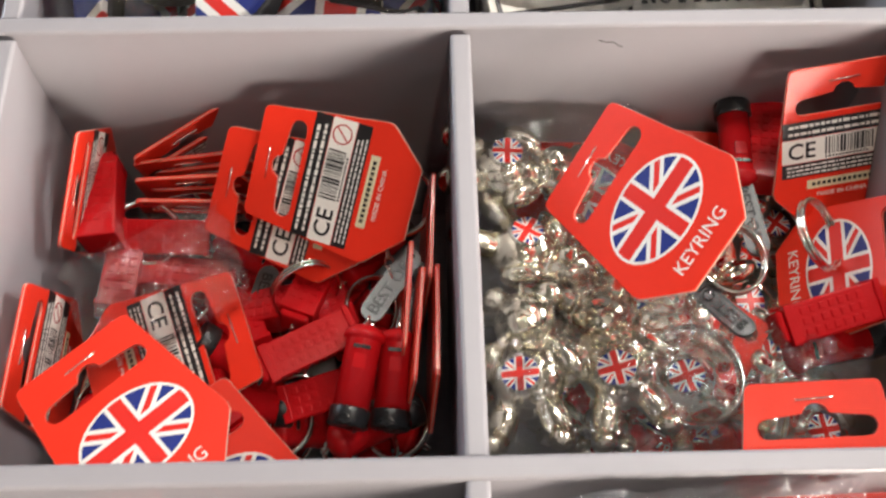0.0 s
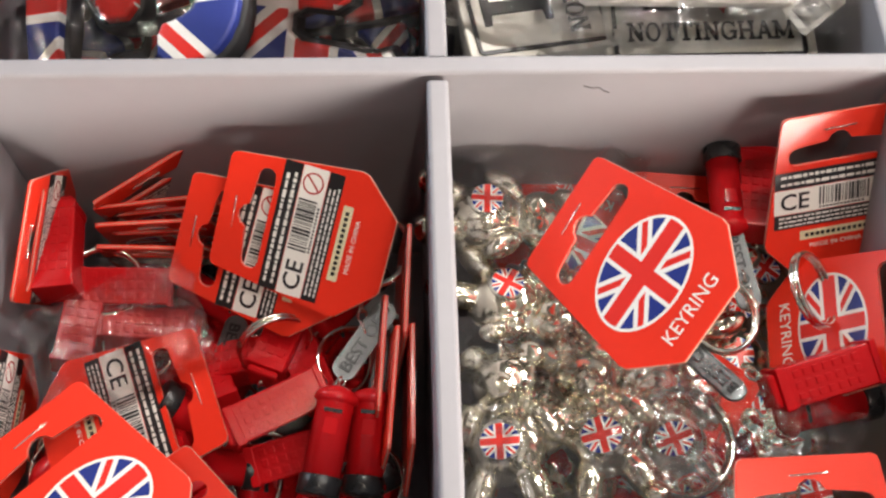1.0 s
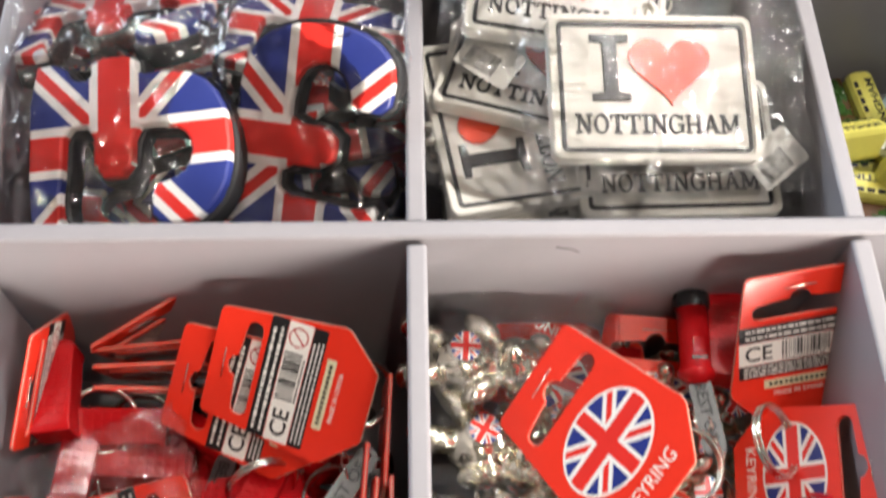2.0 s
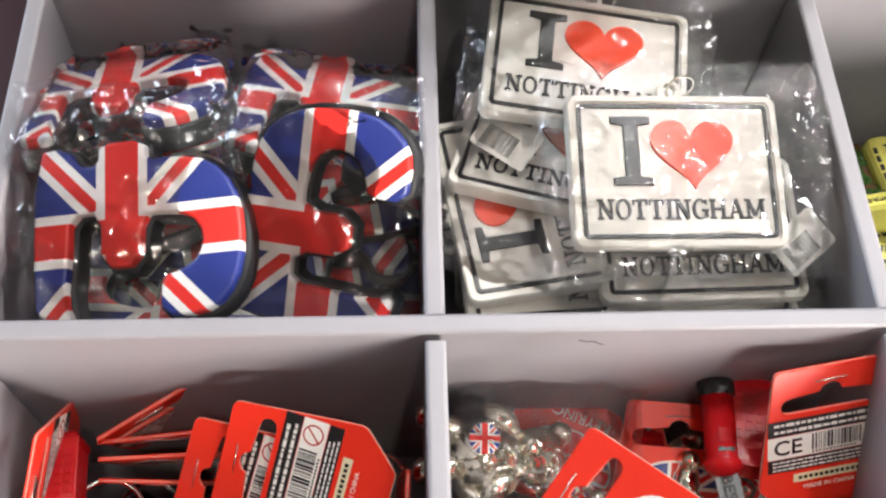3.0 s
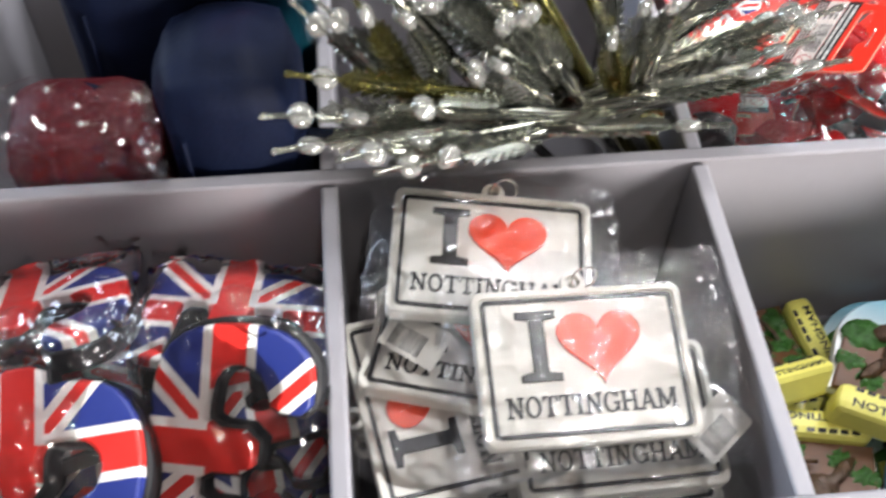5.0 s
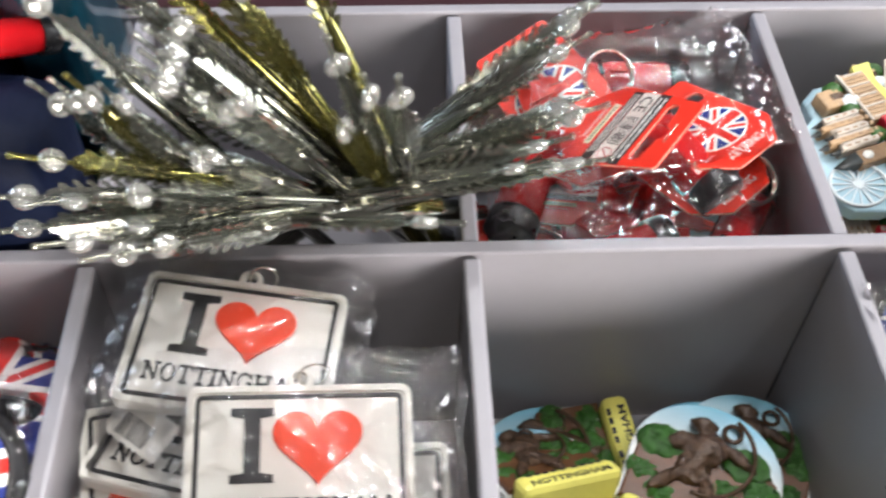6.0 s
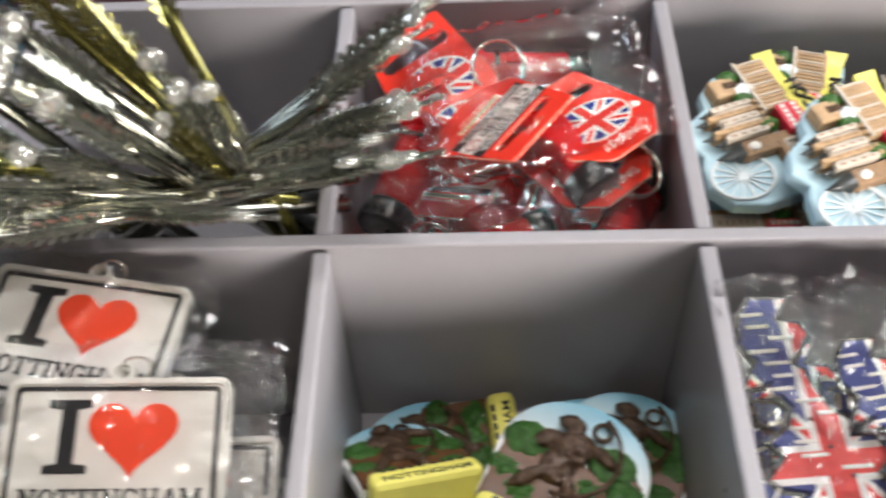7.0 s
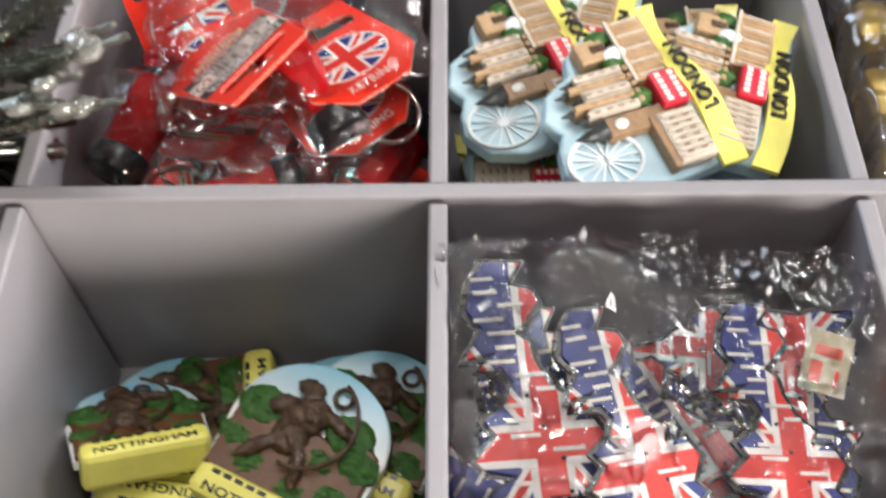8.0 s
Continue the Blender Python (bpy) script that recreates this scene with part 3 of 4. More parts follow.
def film_bag(m, w, h, thick, seed, label="crinkled clear film bag round the goods", material=None, n=80, mid=0.55):
    """A clear bag: two sheets sealed at the rim, stretched in the middle (mid) and puckered toward the seal."""
    ob = thing("film_bag", m, label, "plastic bag", "clear film bags")
    for name, up in (("upper_sheet", 1), ("lower_sheet", -1)):
        bm = bmesh.new()
        rows = []
        for j in range(n + 1):
            row = []
            for i in range(n + 1):
                u, v = 2 * i / n - 1, 2 * j / n - 1
                full = (1 - abs(u) ** 3.2) * (1 - abs(v) ** 3.2)
                p = Vector((u * w / 2, v * h / 2, 0))
                z = up * (thick / 2) * full ** 0.55 + crease(p + Vector((0, 0, up * 0.05)), seed) * (mid + 1.15 * (1 - full))
                edge = Vector((noise.noise(Vector((v * 3, seed, up * 0))), noise.noise(Vector((u * 3, seed + 5, up * 0))), 0)) * 0.004
                row.append(bm.verts.new(p + edge * (1 - full) + Vector((0, 0, z))))
            rows.append(row)
        for j in range(n):
            for i in range(n):
                bm.faces.new((rows[j][i], rows[j][i + 1], rows[j + 1][i + 1], rows[j + 1][i])).smooth = True
        part(name, bm, material or FILM, ob)
    return ob


# ---- row one: red keyrings ----
put_card("back", pose(-0.0721, 0.1763, 0.0431, 0, -40, 70))
put_card("back", pose(-0.0872, 0.1745, 0.0330, 2, -39, 68))
put_card("back", pose(-0.1030, 0.1955, 0.0310, 102, -16, 26))
put_card("front", pose(-0.1020, 0.1890, 0.0230, 108, -6, 3))
put_card("front", pose(-0.1015, 0.1830, 0.0190, 106, -3, 1))
put_card("back", pose(-0.1015, 0.1750, 0.0150, 106, -2, -3))
put_card("back", pose(-0.1330, 0.1620, 0.0475, 99, -28, 78))
put_card("front", pose(-0.1215, 0.0990, 0.0570, 2, 2, 42))
put_card("front", pose(-0.0940, 0.0860, 0.0370, 28, -3, 35))
put_card("back", pose(-0.1405, 0.1040, 0.0525, 91, -10, 84))
put_card("back", pose(-0.0742, 0.1205, 0.0270, 14, 8, -71))
put_card("front", pose(-0.0145, 0.1130, 0.0425, 96, -5, 85))
put_card("back", pose(-0.0085, 0.1135, 0.0450, 93, 0, 89))
put_card("front", pose(-0.0095, 0.1505, 0.0400, 95, -6, 87))
put_card("back", pose(-0.0180, 0.1280, 0.0330, 97, -4, 86))
put(pillar_box, pose(-0.0360, 0.1005, 0.0280, -4, 7, -101))
put(pillar_box, pose(-0.0240, 0.1020, 0.0200, -2, 6, -96))
put(pillar_box, pose(-0.0790, 0.1130, 0.0090, -19, -33, 156))
put(phone_box, pose(-0.0540, 0.1145, 0.0190, 17, -3, 25))
put(phone_box, pose(-0.1315, 0.1740, 0.0190, 2, 0, -85))
put(phone_box, pose(-0.0465, 0.1375, 0.0000, 8, 0, -67))
put(phone_box, pose(-0.0485, 0.1030, 0.0045, 19, -10, 13))
put(phone_box, pose(-0.1110, 0.1640, 0.0070, 19, 4, 0))
put(name_tag, pose(-0.0249, 0.1354, 0.0237, 8, -2, 56))
put(name_tag, pose(-0.0175, 0.1330, 0.0135, 4, -8, 77))
put(ring, pose(-0.0210, 0.1690, 0.0240, 40, 15, 20))
put(ring, pose(-0.0560, 0.1390, 0.0130, 70, 10, 20))
put(chain, pose(-0.0270, 0.1520, 0.0240, 20, 0, -80))
put(chain, pose(-0.0330, 0.1210, 0.0220, 20, 0, -120))
film_bag(pose(-0.1060, 0.1360, 0.0260, 12, -8, 20), 0.060, 0.040, 0.012, 2.0)


def heap(x0, x1, y0, y1, z0, z1, count, seed, kinds):
    """Loose stock that lies under the upper layer of a compartment."""
    rng = random.Random(seed)
    for i in range(count):
        x, y = rng.uniform(x0, x1), rng.uniform(y0, y1)
        z = z0 + (z1 - z0) * i / max(1, count - 1)
        kind = rng.choice(kinds)
        m = pose(x, y, z, rng.uniform(-22, 22), rng.uniform(-22, 22), rng.uniform(0, 360))
        if kind in ("front", "back"):
            put_card(kind, m @ pose(0, 0.028, 0))
        else:
            put(kind, m)


heap(-0.126, -0.024, 0.080, 0.182, -0.038, 0.008, 84, 11, [pillar_box, phone_box, phone_box, pillar_box, name_tag, ring])

# ---- row one: bears and red keyrings ----
put_card("front", pose(0.0359, 0.1568, 0.0736, -19, -36, 50))
put_card("back", pose(0.1311, 0.1939, 0.0699, 51, -2, 9))
put_card("front", pose(0.1500, 0.1300, 0.0600, 53, 5, -95))
put_card("front", pose(0.1010, 0.0828, 0.0630, 14, -6, 0))
put_card("front", pose(0.0930, 0.2000, 0.0200, 22, 0, -6))
put(phone_box, pose(0.1190, 0.1140, 0.0400, 19, -3, 15))
put(pillar_box, pose(0.1250, 0.1080, 0.0260, 19, 0, 10))
put(name_tag, pose(0.0847, 0.1197, 0.0366, 5, 12, 126))
put(name_tag, pose(0.1035, 0.1565, 0.0300, 12, 0, -85))
put(ring, pose(0.0920, 0.1370, 0.0370, 12, 8, 20))
put(ring, pose(0.1230, 0.1440, 0.0400, 15, 40, 20))
put(ring, pose(0.0745, 0.0960, 0.0330, 12, 4, 20) @ Matrix.Scale(1.3, 4))
put(pillar_box, pose(0.1025, 0.1860, 0.0310, 1, -6, 88))
put(phone_box, pose(0.1135, 0.1885, 0.0280, 5, 0, 257))
put(chain, pose(0.1050, 0.1420, 0.0320, 0, 10, 95))
put(chain, pose(0.0980, 0.1150, 0.0400, 0, 10, -20))
for bx, by, bz, ax, ay, az in ((0.0485, 0.1047, 0.0317, 13, 8, -77), (0.0200, 0.1030, 0.0320, 18, 8, -89), (0.0240, 0.1800, 0.0250, 10, 0, 176), (0.0280, 0.1480, 0.0180, 14, 0, 150),
                              (0.0740, 0.1080, 0.0130, 10, 8, -70), (0.0600, 0.1500, 0.0120, 14, 0, 20), (0.0900, 0.1500, 0.0080, 0, 0, 60), (0.0340, 0.1260, 0.0040, 10, 0, 190)):
    put(bear, pose(bx, by, bz, ax, ay, az))
heap(0.027, 0.124, 0.084, 0.180, -0.034, 0.004, 40, 17, [bear, bear, bear, phone_box, "front", ring])
film_bag(pose(0.0470, 0.1000, 0.0270, 4, 0, 2), 0.084, 0.080, 0.030, 7.0, mid=1.1)
film_bag(pose(0.0400, 0.1800, 0.0210, 14, 4, -4), 0.070, 0.056, 0.030, 9.0, mid=1.1)
film_bag(pose(0.0900, 0.0950, 0.0330, 10, -3, -22), 0.075, 0.045, 0.010, 12.0)

# ---- row nought: a bag that just shows ----
film_bag(pose(0.0670, 0.0230, 0.0700, 8, 0, 3), 0.078, 0.054, 0.018, 15.0, material=FILM_HAZY)
heap(0.040, 0.115, -0.050, 0.012, -0.034, 0.054, 36, 23, [bear, ring, name_tag])


# ---- row two: cushion magnets ----
POUND = [(-27, -37), (29, -37), (33, -33), (35, -22), (27, -25.5), (12, -24), (-3, -23.5), (-3, -12), (17, -12), (17, 2.5), (-1, 3), (-1, 12), (1, 21), (8, 25.5), (16, 23.5), (20, 17), (21.5, 10),
         (35, 9.5), (36, 24), (31, 33), (20, 38.5), (4, 39), (-9, 36), (-18, 28), (-21, 15), (-20, 4.5), (-28, 4), (-28, -13), (-20, -13), (-20.5, -21), (-28, -25)]


def grown(pts, d):
    """The outline pushed outward by d (pts run anticlockwise)."""
    out = []
    for i, (x, y) in enumerate(pts):
        a, b = Vector(pts[i - 1]), Vector(pts[(i + 1) % len(pts)])
        way = (b - a).normalized()
        out.append((x + way.y * d, y - way.x * d))
    return out


def rounded_off(pts, passes=2):
    """Corners of an outline cut softer."""
    for _ in range(passes):
        pts = [q for i, (x, y) in enumerate(pts) for (nx, ny) in (pts[(i + 1) % len(pts)],)
               for q in ((0.75 * x + 0.25 * nx, 0.75 * y + 0.25 * ny), (0.25 * x + 0.75 * nx, 0.25 * y + 0.75 * ny))]
    return pts


def pound(m):
    ob = thing("cushion_magnet", m, "soft pound-sign cushion magnet with a printed flag face", "magnet", "pound-sign magnets")
    pts = rounded_off([(x / 1000, y / 1000) for x, y in POUND], 1)
    part("edge_band", smooth(slab(grown(pts, 0.0018), -0.0075, 0.0016, (), 0.0012, 2), 50), BAND, ob, "black edge band")
    part("cushion_face", smooth(slab(pts, 0.0, 0.0058, (), 0.0030, 4), 60), FLAG_POUND, ob, "puffed flag-printed face")
    return ob


put(pound, pose(-0.1020, 0.2526, 0.0694, 12, 17, -87))
put(pound, pose(-0.0430, 0.2530, 0.0705, 38, -6, -14))
put(pound, lay(-0.1150, 0.3140, 0.0600, -26, -9, -80))
put(pound, lay(-0.0370, 0.3130, 0.0500, -18, 6, -98))
for lx, ly, lz, az in ((-0.106, 0.250, 0.002, 90), (-0.040, 0.250, 0.002, 10), (-0.106, 0.312, 0.020, 200), (-0.040, 0.312, 0.016, 10), (-0.106, 0.310, -0.012, 10), (-0.040, 0.310, -0.012, 95),
                       (-0.106, 0.252, -0.020, 0), (-0.040, 0.252, -0.020, 88), (-0.106, 0.300, -0.036, 0), (-0.040, 0.300, -0.036, 80), (-0.106, 0.252, -0.038, 100), (-0.040, 0.252, -0.038, 10)):
    put(pound, pose(lx, ly, lz, 6, 0, az))
film_bag(pose(-0.0400, 0.2540, 0.0700, 34, -4, -4), 0.076, 0.096, 0.022, 21.0, mid=0.32)
film_bag(pose(-0.1060, 0.2540, 0.0690, 24, 6, 1), 0.080, 0.094, 0.022, 25.0, mid=0.32)
film_bag(pose(-0.1130, 0.3140, 0.0600, -24, -8, 6), 0.076, 0.054, 0.026, 27.0, mid=0.28)
film_bag(pose(-0.0390, 0.3130, 0.0520, -16, 6, -6), 0.072, 0.056, 0.026, 29.0, mid=0.28)


# ---- row two: place-name signs ----
def heart_outline(s):
    pts = []
    for i in range(40):
        a = 2 * math.pi * i / 40
        pts.append((s * 16 * math.sin(a) ** 3 / 17, s * (13 * math.cos(a) - 5 * math.cos(2 * a) - 2 * math.cos(3 * a) - math.cos(4 * a)) / 17))
    return pts


LETTER_I = [(-5, -8.5), (5, -8.5), (5, -6.7), (1.9, -6.2), (1.9, 6.2), (5, 6.7), (5, 8.5), (-5, 8.5), (-5, 6.7), (-1.9, 6.2), (-1.9, -6.2), (-5, -6.7)]


def stroke(x0, y0, x1, y1, w):
    """A straight stroke of a letter as an outline."""
    d = (Vector((x1, y1)) - Vector((x0, y0))).normalized() * (w / 2)
    return [(x0 + d.y, y0 - d.x), (x1 + d.y, y1 - d.x), (x1 - d.y, y1 + d.x), (x0 - d.y, y0 + d.x)]


def bow(cx, cy, rx, ry, w, a0, a1, n=18):
    """A curved stroke, thicker at its sides."""
    run = [radians(a0 + (a1 - a0) * i / n) for i in range(n + 1)]
    outer = [(cx + rx * math.cos(a), cy + ry * math.sin(a)) for a in run]
    inner = [(cx + (rx - w) * math.cos(a), cy + (ry - w * 0.6) * math.sin(a)) for a in reversed(run)]
    return outer + inner


def glyph(ch):
    """Strokes of a typewriter letter, one unit high, and its advance."""
    def foot(x, y, w=0.34):
        return stroke(x - w / 2, y + (0.05 if y < 0.5 else -0.05), x + w / 2, y + (0.05 if y < 0.5 else -0.05), 0.10)
    if ch == "N":
        return [stroke(0.20, 0, 0.20, 1, 0.12), stroke(0.78, 0, 0.78, 1, 0.12), stroke(0.20, 0.97, 0.78, 0.03, 0.18), foot(0.18, 1), foot(0.20, 0), foot(0.80, 1)], 1.0
    if ch == "O":
        return [bow(0.46, 0.5, 0.42, 0.52, 0.16, -90, 90), bow(0.46, 0.5, 0.42, 0.52, 0.16, 90, 270)], 0.94
    if ch == "T":
        return [stroke(0.44, 0, 0.44, 1, 0.18), stroke(0.04, 0.95, 0.84, 0.95, 0.10), stroke(0.08, 0.72, 0.08, 0.95, 0.09), stroke(0.80, 0.72, 0.80, 0.95, 0.09), foot(0.44, 0, 0.42)], 0.90
    if ch == "I":
        return [stroke(0.24, 0, 0.24, 1, 0.18), foot(0.24, 0, 0.42), foot(0.24, 1, 0.42)], 0.50
    if ch == "G":
        return [bow(0.46, 0.5, 0.42, 0.52, 0.16, 40, 180), bow(0.46, 0.5, 0.42, 0.52, 0.16, 180, 320), stroke(0.80, 0.06, 0.80, 0.44, 0.15), foot(0.76, 0.40, 0.36), stroke(0.80, 0.72, 0.80, 0.98, 0.09)], 0.98
    if ch == "H":
        return [stroke(0.20, 0, 0.20, 1, 0.16), stroke(0.78, 0, 0.78, 1, 0.16), stroke(0.20, 0.5, 0.78, 0.5, 0.11), foot(0.20, 0), foot(0.20, 1), foot(0.78, 0), foot(0.78, 1)], 1.0
    if ch == "A":
        return [stroke(0.18, 0.02, 0.48, 1, 0.11), stroke(0.80, 0.02, 0.50, 1, 0.18), stroke(0.28, 0.34, 0.72, 0.34, 0.10), foot(0.16, 0, 0.32), foot(0.82, 0, 0.32)], 0.98
    return [stroke(0.20, 0, 0.20, 1, 0.12), stroke(0.98, 0, 0.98, 1, 0.17), stroke(0.20, 0.98, 0.59, 0.16, 0.17), stroke(0.98, 0.98, 0.59, 0.16, 0.11), foot(0.18, 1, 0.30), foot(0.20, 0), foot(0.98, 0), foot(1.0, 1, 0.30)], 1.18


def typed(words, height, width, x, y, z0, z1):
    """Raised slab-serif words as one part, centred at x, y."""
    total = sum(glyph(ch)[1] for ch in words)
    k, at, bms = width / total, 0.0, []
    for ch in words:
        strokes, step = glyph(ch)
        for i, pts in enumerate(strokes):
            bms.append(slab([(x + (at + px - total / 2) * k, y + (py - 0.5) * height) for px, py in pts], z0, z1 + 0.00003 * i))
        at += step
    return join(*bms)


def sign(m):
    ob = thing("place_name_sign", m, "white rubber keyring sign with black border and red heart", "keyring sign", "town name signs")
    part("plate", slab(rounded(0.0770, 0.0560, 0.0040), -0.0030, 0.0020, (), 0.0010, 3), SIGN, ob)
    part("raised_edge", slab(rounded(0.0766, 0.0556, 0.0038), 0.0018, 0.0030, [rounded(0.0716, 0.0506, 0.0024)], 0.0004), SIGN, ob)
    part("black_border", slab(rounded(0.0704, 0.0494, 0.0022), 0.0018, 0.0027, [rounded(0.0672, 0.0462, 0.0010)], 0.0002), BLACK, ob, "raised black border line")
    part("letter", slab([(x * 0.00145 - 0.0160, y * 0.00150 + 0.0072) for x, y in LETTER_I], 0.0018, 0.0028, (), 0.0002), BLACK, ob, "bold black slab-serif letter I")
    part("heart", slab([(x * 1.04 + 0.0060, y * 0.98 + 0.0078) for x, y in heart_outline(0.0156)], 0.0018, 0.0030, (), 0.0005), HEART, ob, "raised orange-red heart")
    part("town_name", typed("NOTTINGHAM", 0.0072, 0.0610, 0.0004, -0.0142, 0.0018, 0.0027), BLACK, ob, "raised black slab-serif town name")
    part("hanging_lug", slab(oval(0.0046, 0.0046, 0, 0.0300, 20), -0.0022, 0.0012, [oval(0.0024, 0.0024, 0, 0.0306, 16)], 0.0005), SIGN, ob)
    part("wire_ring", moved(tube([(0.0052 * math.cos(radians(a)), 0.0052 * math.sin(radians(a)), 0) for a in range(0, 360, 24)], 0.0005, 6, True), pose(0.0045, 0.0320, 0.0, 60, 20, 0)), SILVER, ob)
    return ob


def barcode_tag(m):
    ob = thing("barcode_tag", m, "small white paper barcode tag under the film", "price tag", "barcode tags")
    part("paper", slab(rounded(0.0240, 0.0160, 0.0015), -0.0001, 0.0001), WHITE, ob)
    rng = random.Random(9)
    stuff(part("barcode", bars([(-0.0085 + 0.0009 * i, -0.002, rng.choice((0.0003, 0.0005)), 0.0085) for i in range(15)], 0.0001, 0.00016), BLACK, ob))
    return ob


put(sign, pose(0.0868, 0.2646, 0.0786, 16, 4, 2))
put(sign, pose(0.0600, 0.3150, 0.0762, 4, 4, -8))
put(sign, pose(0.0505, 0.2880, 0.0560, -8, 0, -16))
put(sign, pose(0.0345, 0.2700, 0.0500, 2, -3, 100))
put(sign, pose(0.1000, 0.2570, 0.0500, 10, 0, 1))
put(sign, pose(0.0380, 0.2620, 0.0380, 4, 2, 95))
for k in range(11):
    put(sign, pose(0.052 + 0.006 * (k % 2), 0.300 - 0.004 * (k % 3), 0.034 - 0.0068 * k, 6, 0, -6 + 5 * (k % 3)))
for k in range(11):
    put(sign, pose(0.098 - 0.004 * (k % 2), 0.252 + 0.003 * (k % 3), 0.036 - 0.0070 * k, 4, 0, 4 - 4 * (k % 3)))
put(barcode_tag, pose(0.1330, 0.2440, 0.0640, 17, 0, 40))
put(barcode_tag, pose(0.0290, 0.2870, 0.0680, 16, 0, -38))
film_bag(pose(0.0905, 0.2660, 0.0785, 16, 4, 3), 0.106, 0.080, 0.014, 31.0, mid=0.42)
film_bag(pose(0.0610, 0.3160, 0.0765, 4, 4, -8), 0.096, 0.068, 0.013, 33.0, mid=0.42)
film_bag(pose(0.0500, 0.2700, 0.0560, 12, 0, -14), 0.088, 0.080, 0.022, 35.0, mid=0.3)
film_bag(pose(0.0960, 0.2500, 0.0480, 10, 0, 2), 0.096, 0.066, 0.014, 37.0)


# ---- row two: archer plaques ----
def archer_plaque(m):
    """A resin plaque: sprayed sky, woodland and a plain figure in relief, on a yellow foot. Its middle is the origin, y up the plaque."""
    ob = thing("resin_plaque", m, "painted resin souvenir plaque with woodland relief on a yellow foot", "magnet", "woodland plaques")
    arch = [(-0.030, -0.022), (0.030, -0.022)] + [(0.031 * math.cos(radians(a)), 0.004 + 0.027 * math.sin(radians(a))) for a in range(-10, 191, 12)]
    part("sky_plate", slab(arch, -0.005, 0.0, (), 0.0012, 3), SKY, ob, "sky blue and white plate")
    part("earth", lumpy(slab([(-0.029, -0.022), (0.029, -0.022), (0.028, 0.006), (0.020, 0.010), (0.010, 0.004), (-0.002, 0.007), (-0.014, 0.003), (-0.028, 0.007)], -0.001, 0.0030, (), 0.001), 0.0006, 0.006, 3), EARTH, ob, "brown earth relief")
    for gx, gy, gr in ((-0.020, 0.006, 0.0085), (0.015, 0.009, 0.0085), (0.023, 0.000, 0.0070), (-0.015, -0.015, 0.0055), (0.004, -0.018, 0.0055), (0.020, -0.016, 0.0070), (-0.024, -0.008, 0.0055), (0.010, -0.004, 0.0050)):
        part("foliage", lumpy(ball(gr, pose(gx, gy, 0.002), 1.15, 0.9, 0.34, 26), 0.0018, 0.0017, gx * 500), LEAF, ob, "leafy green relief")
    body = [ball(0.0044, pose(-0.006, 0.0185, 0.004), 1.35, 0.85, 0.8), ball(0.0075, pose(-0.002, 0.009, 0.004, 0, 0, 35), 1.15, 1.0, 0.55),
            ball(0.0032, pose(0.010, 0.010, 0.005, 0, 0, -20), 3.0, 0.9, 0.8), ball(0.0040, pose(-0.012, 0.009, 0.004, 0, 0, 20), 1.6, 1.1, 0.7),
            ball(0.0068, pose(-0.005, 0.000, 0.003, 0, 0, 70), 1.2, 1.1, 0.5),
            ball(0.0034, pose(-0.014, -0.009, 0.004, 0, 0, 52), 2.6, 0.9, 0.8), ball(0.0034, pose(0.003, -0.010, 0.004, 0, 0, 105), 2.6, 0.9, 0.8)]
    part("figure", lumpy(fused(join(*body), 0.0006), 0.0008, 0.0026, 6.0), BROWN, ob, "plain bronze-brown figure relief")
    part("bow", tube([(0.019 * math.cos(radians(a)) - 0.002, 0.0075 + 0.019 * math.sin(radians(a)), 0.0062) for a in range(-95, 66, 8)], 0.0009, 7), BROWN, ob)
    part("medal", moved(tube([(0.0035 * math.cos(radians(a)), 0.0035 * math.sin(radians(a)), 0) for a in range(0, 360, 24)], 0.0010, 6, True), pose(0.006, 0.021, 0.002)), BROWN, ob)
    part("white_square", block(0.0028, 0.0036, 0.0008, 0.019, -0.0185, 0.0030, 0.0002), WHITE, ob)
    foot = part("foot", lumpy(block(0.0560, 0.0125, 0.0200, 0, -0.0280, -0.0100, 0.0036), 0.0005, 0.012, 2), YELLOW, ob, "lemon yellow foot block")
    stuff(part("name_print", bars([(-0.020 + 0.0046 * i, -0.0248, 0.0032, 0.0030) for i in range(5)] + [(0.0055 + 0.0046 * i, -0.0248, 0.0032, 0.0030) for i in range(4)], 0.0090, 0.0097), BLACK, foot))
    lettering("NOTTINGHAM", 0.0034, 0.0006, BLACK, foot, pose(0, -0.0300, 0.0096), 0.0440, 0.0001)
    return ob


put(archer_plaque, lay(0.2470, 0.2960, 0.0020, 6, 0, -26) @ Matrix.Scale(1.05, 4))
put(archer_plaque, lay(0.1785, 0.3090, -0.0050, -30, 6, 21) @ Matrix.Scale(0.82, 4))
put(archer_plaque, lay(0.2740, 0.3140, -0.0140, 2, 0, -24) @ Matrix.Scale(0.92, 4))
put(archer_plaque, lay(0.1940, 0.3180, -0.0310, 0, 0, 97))
put(archer_plaque, lay(0.1930, 0.2500, -0.0190, 2, 0, 170))
put(archer_plaque, lay(0.2620, 0.2450, -0.0180, 2, 0, 30))
for k in range(3):
    put(archer_plaque, lay(0.1880, 0.3180 - 0.030 * k, -0.0300 - 0.004 * (k % 2), 0, 0, 4 - 6 * k))
    put(archer_plaque, lay(0.2600, 0.3190 - 0.030 * k, -0.0305 - 0.004 * (k % 2), 0, 0, -4 + 5 * k))


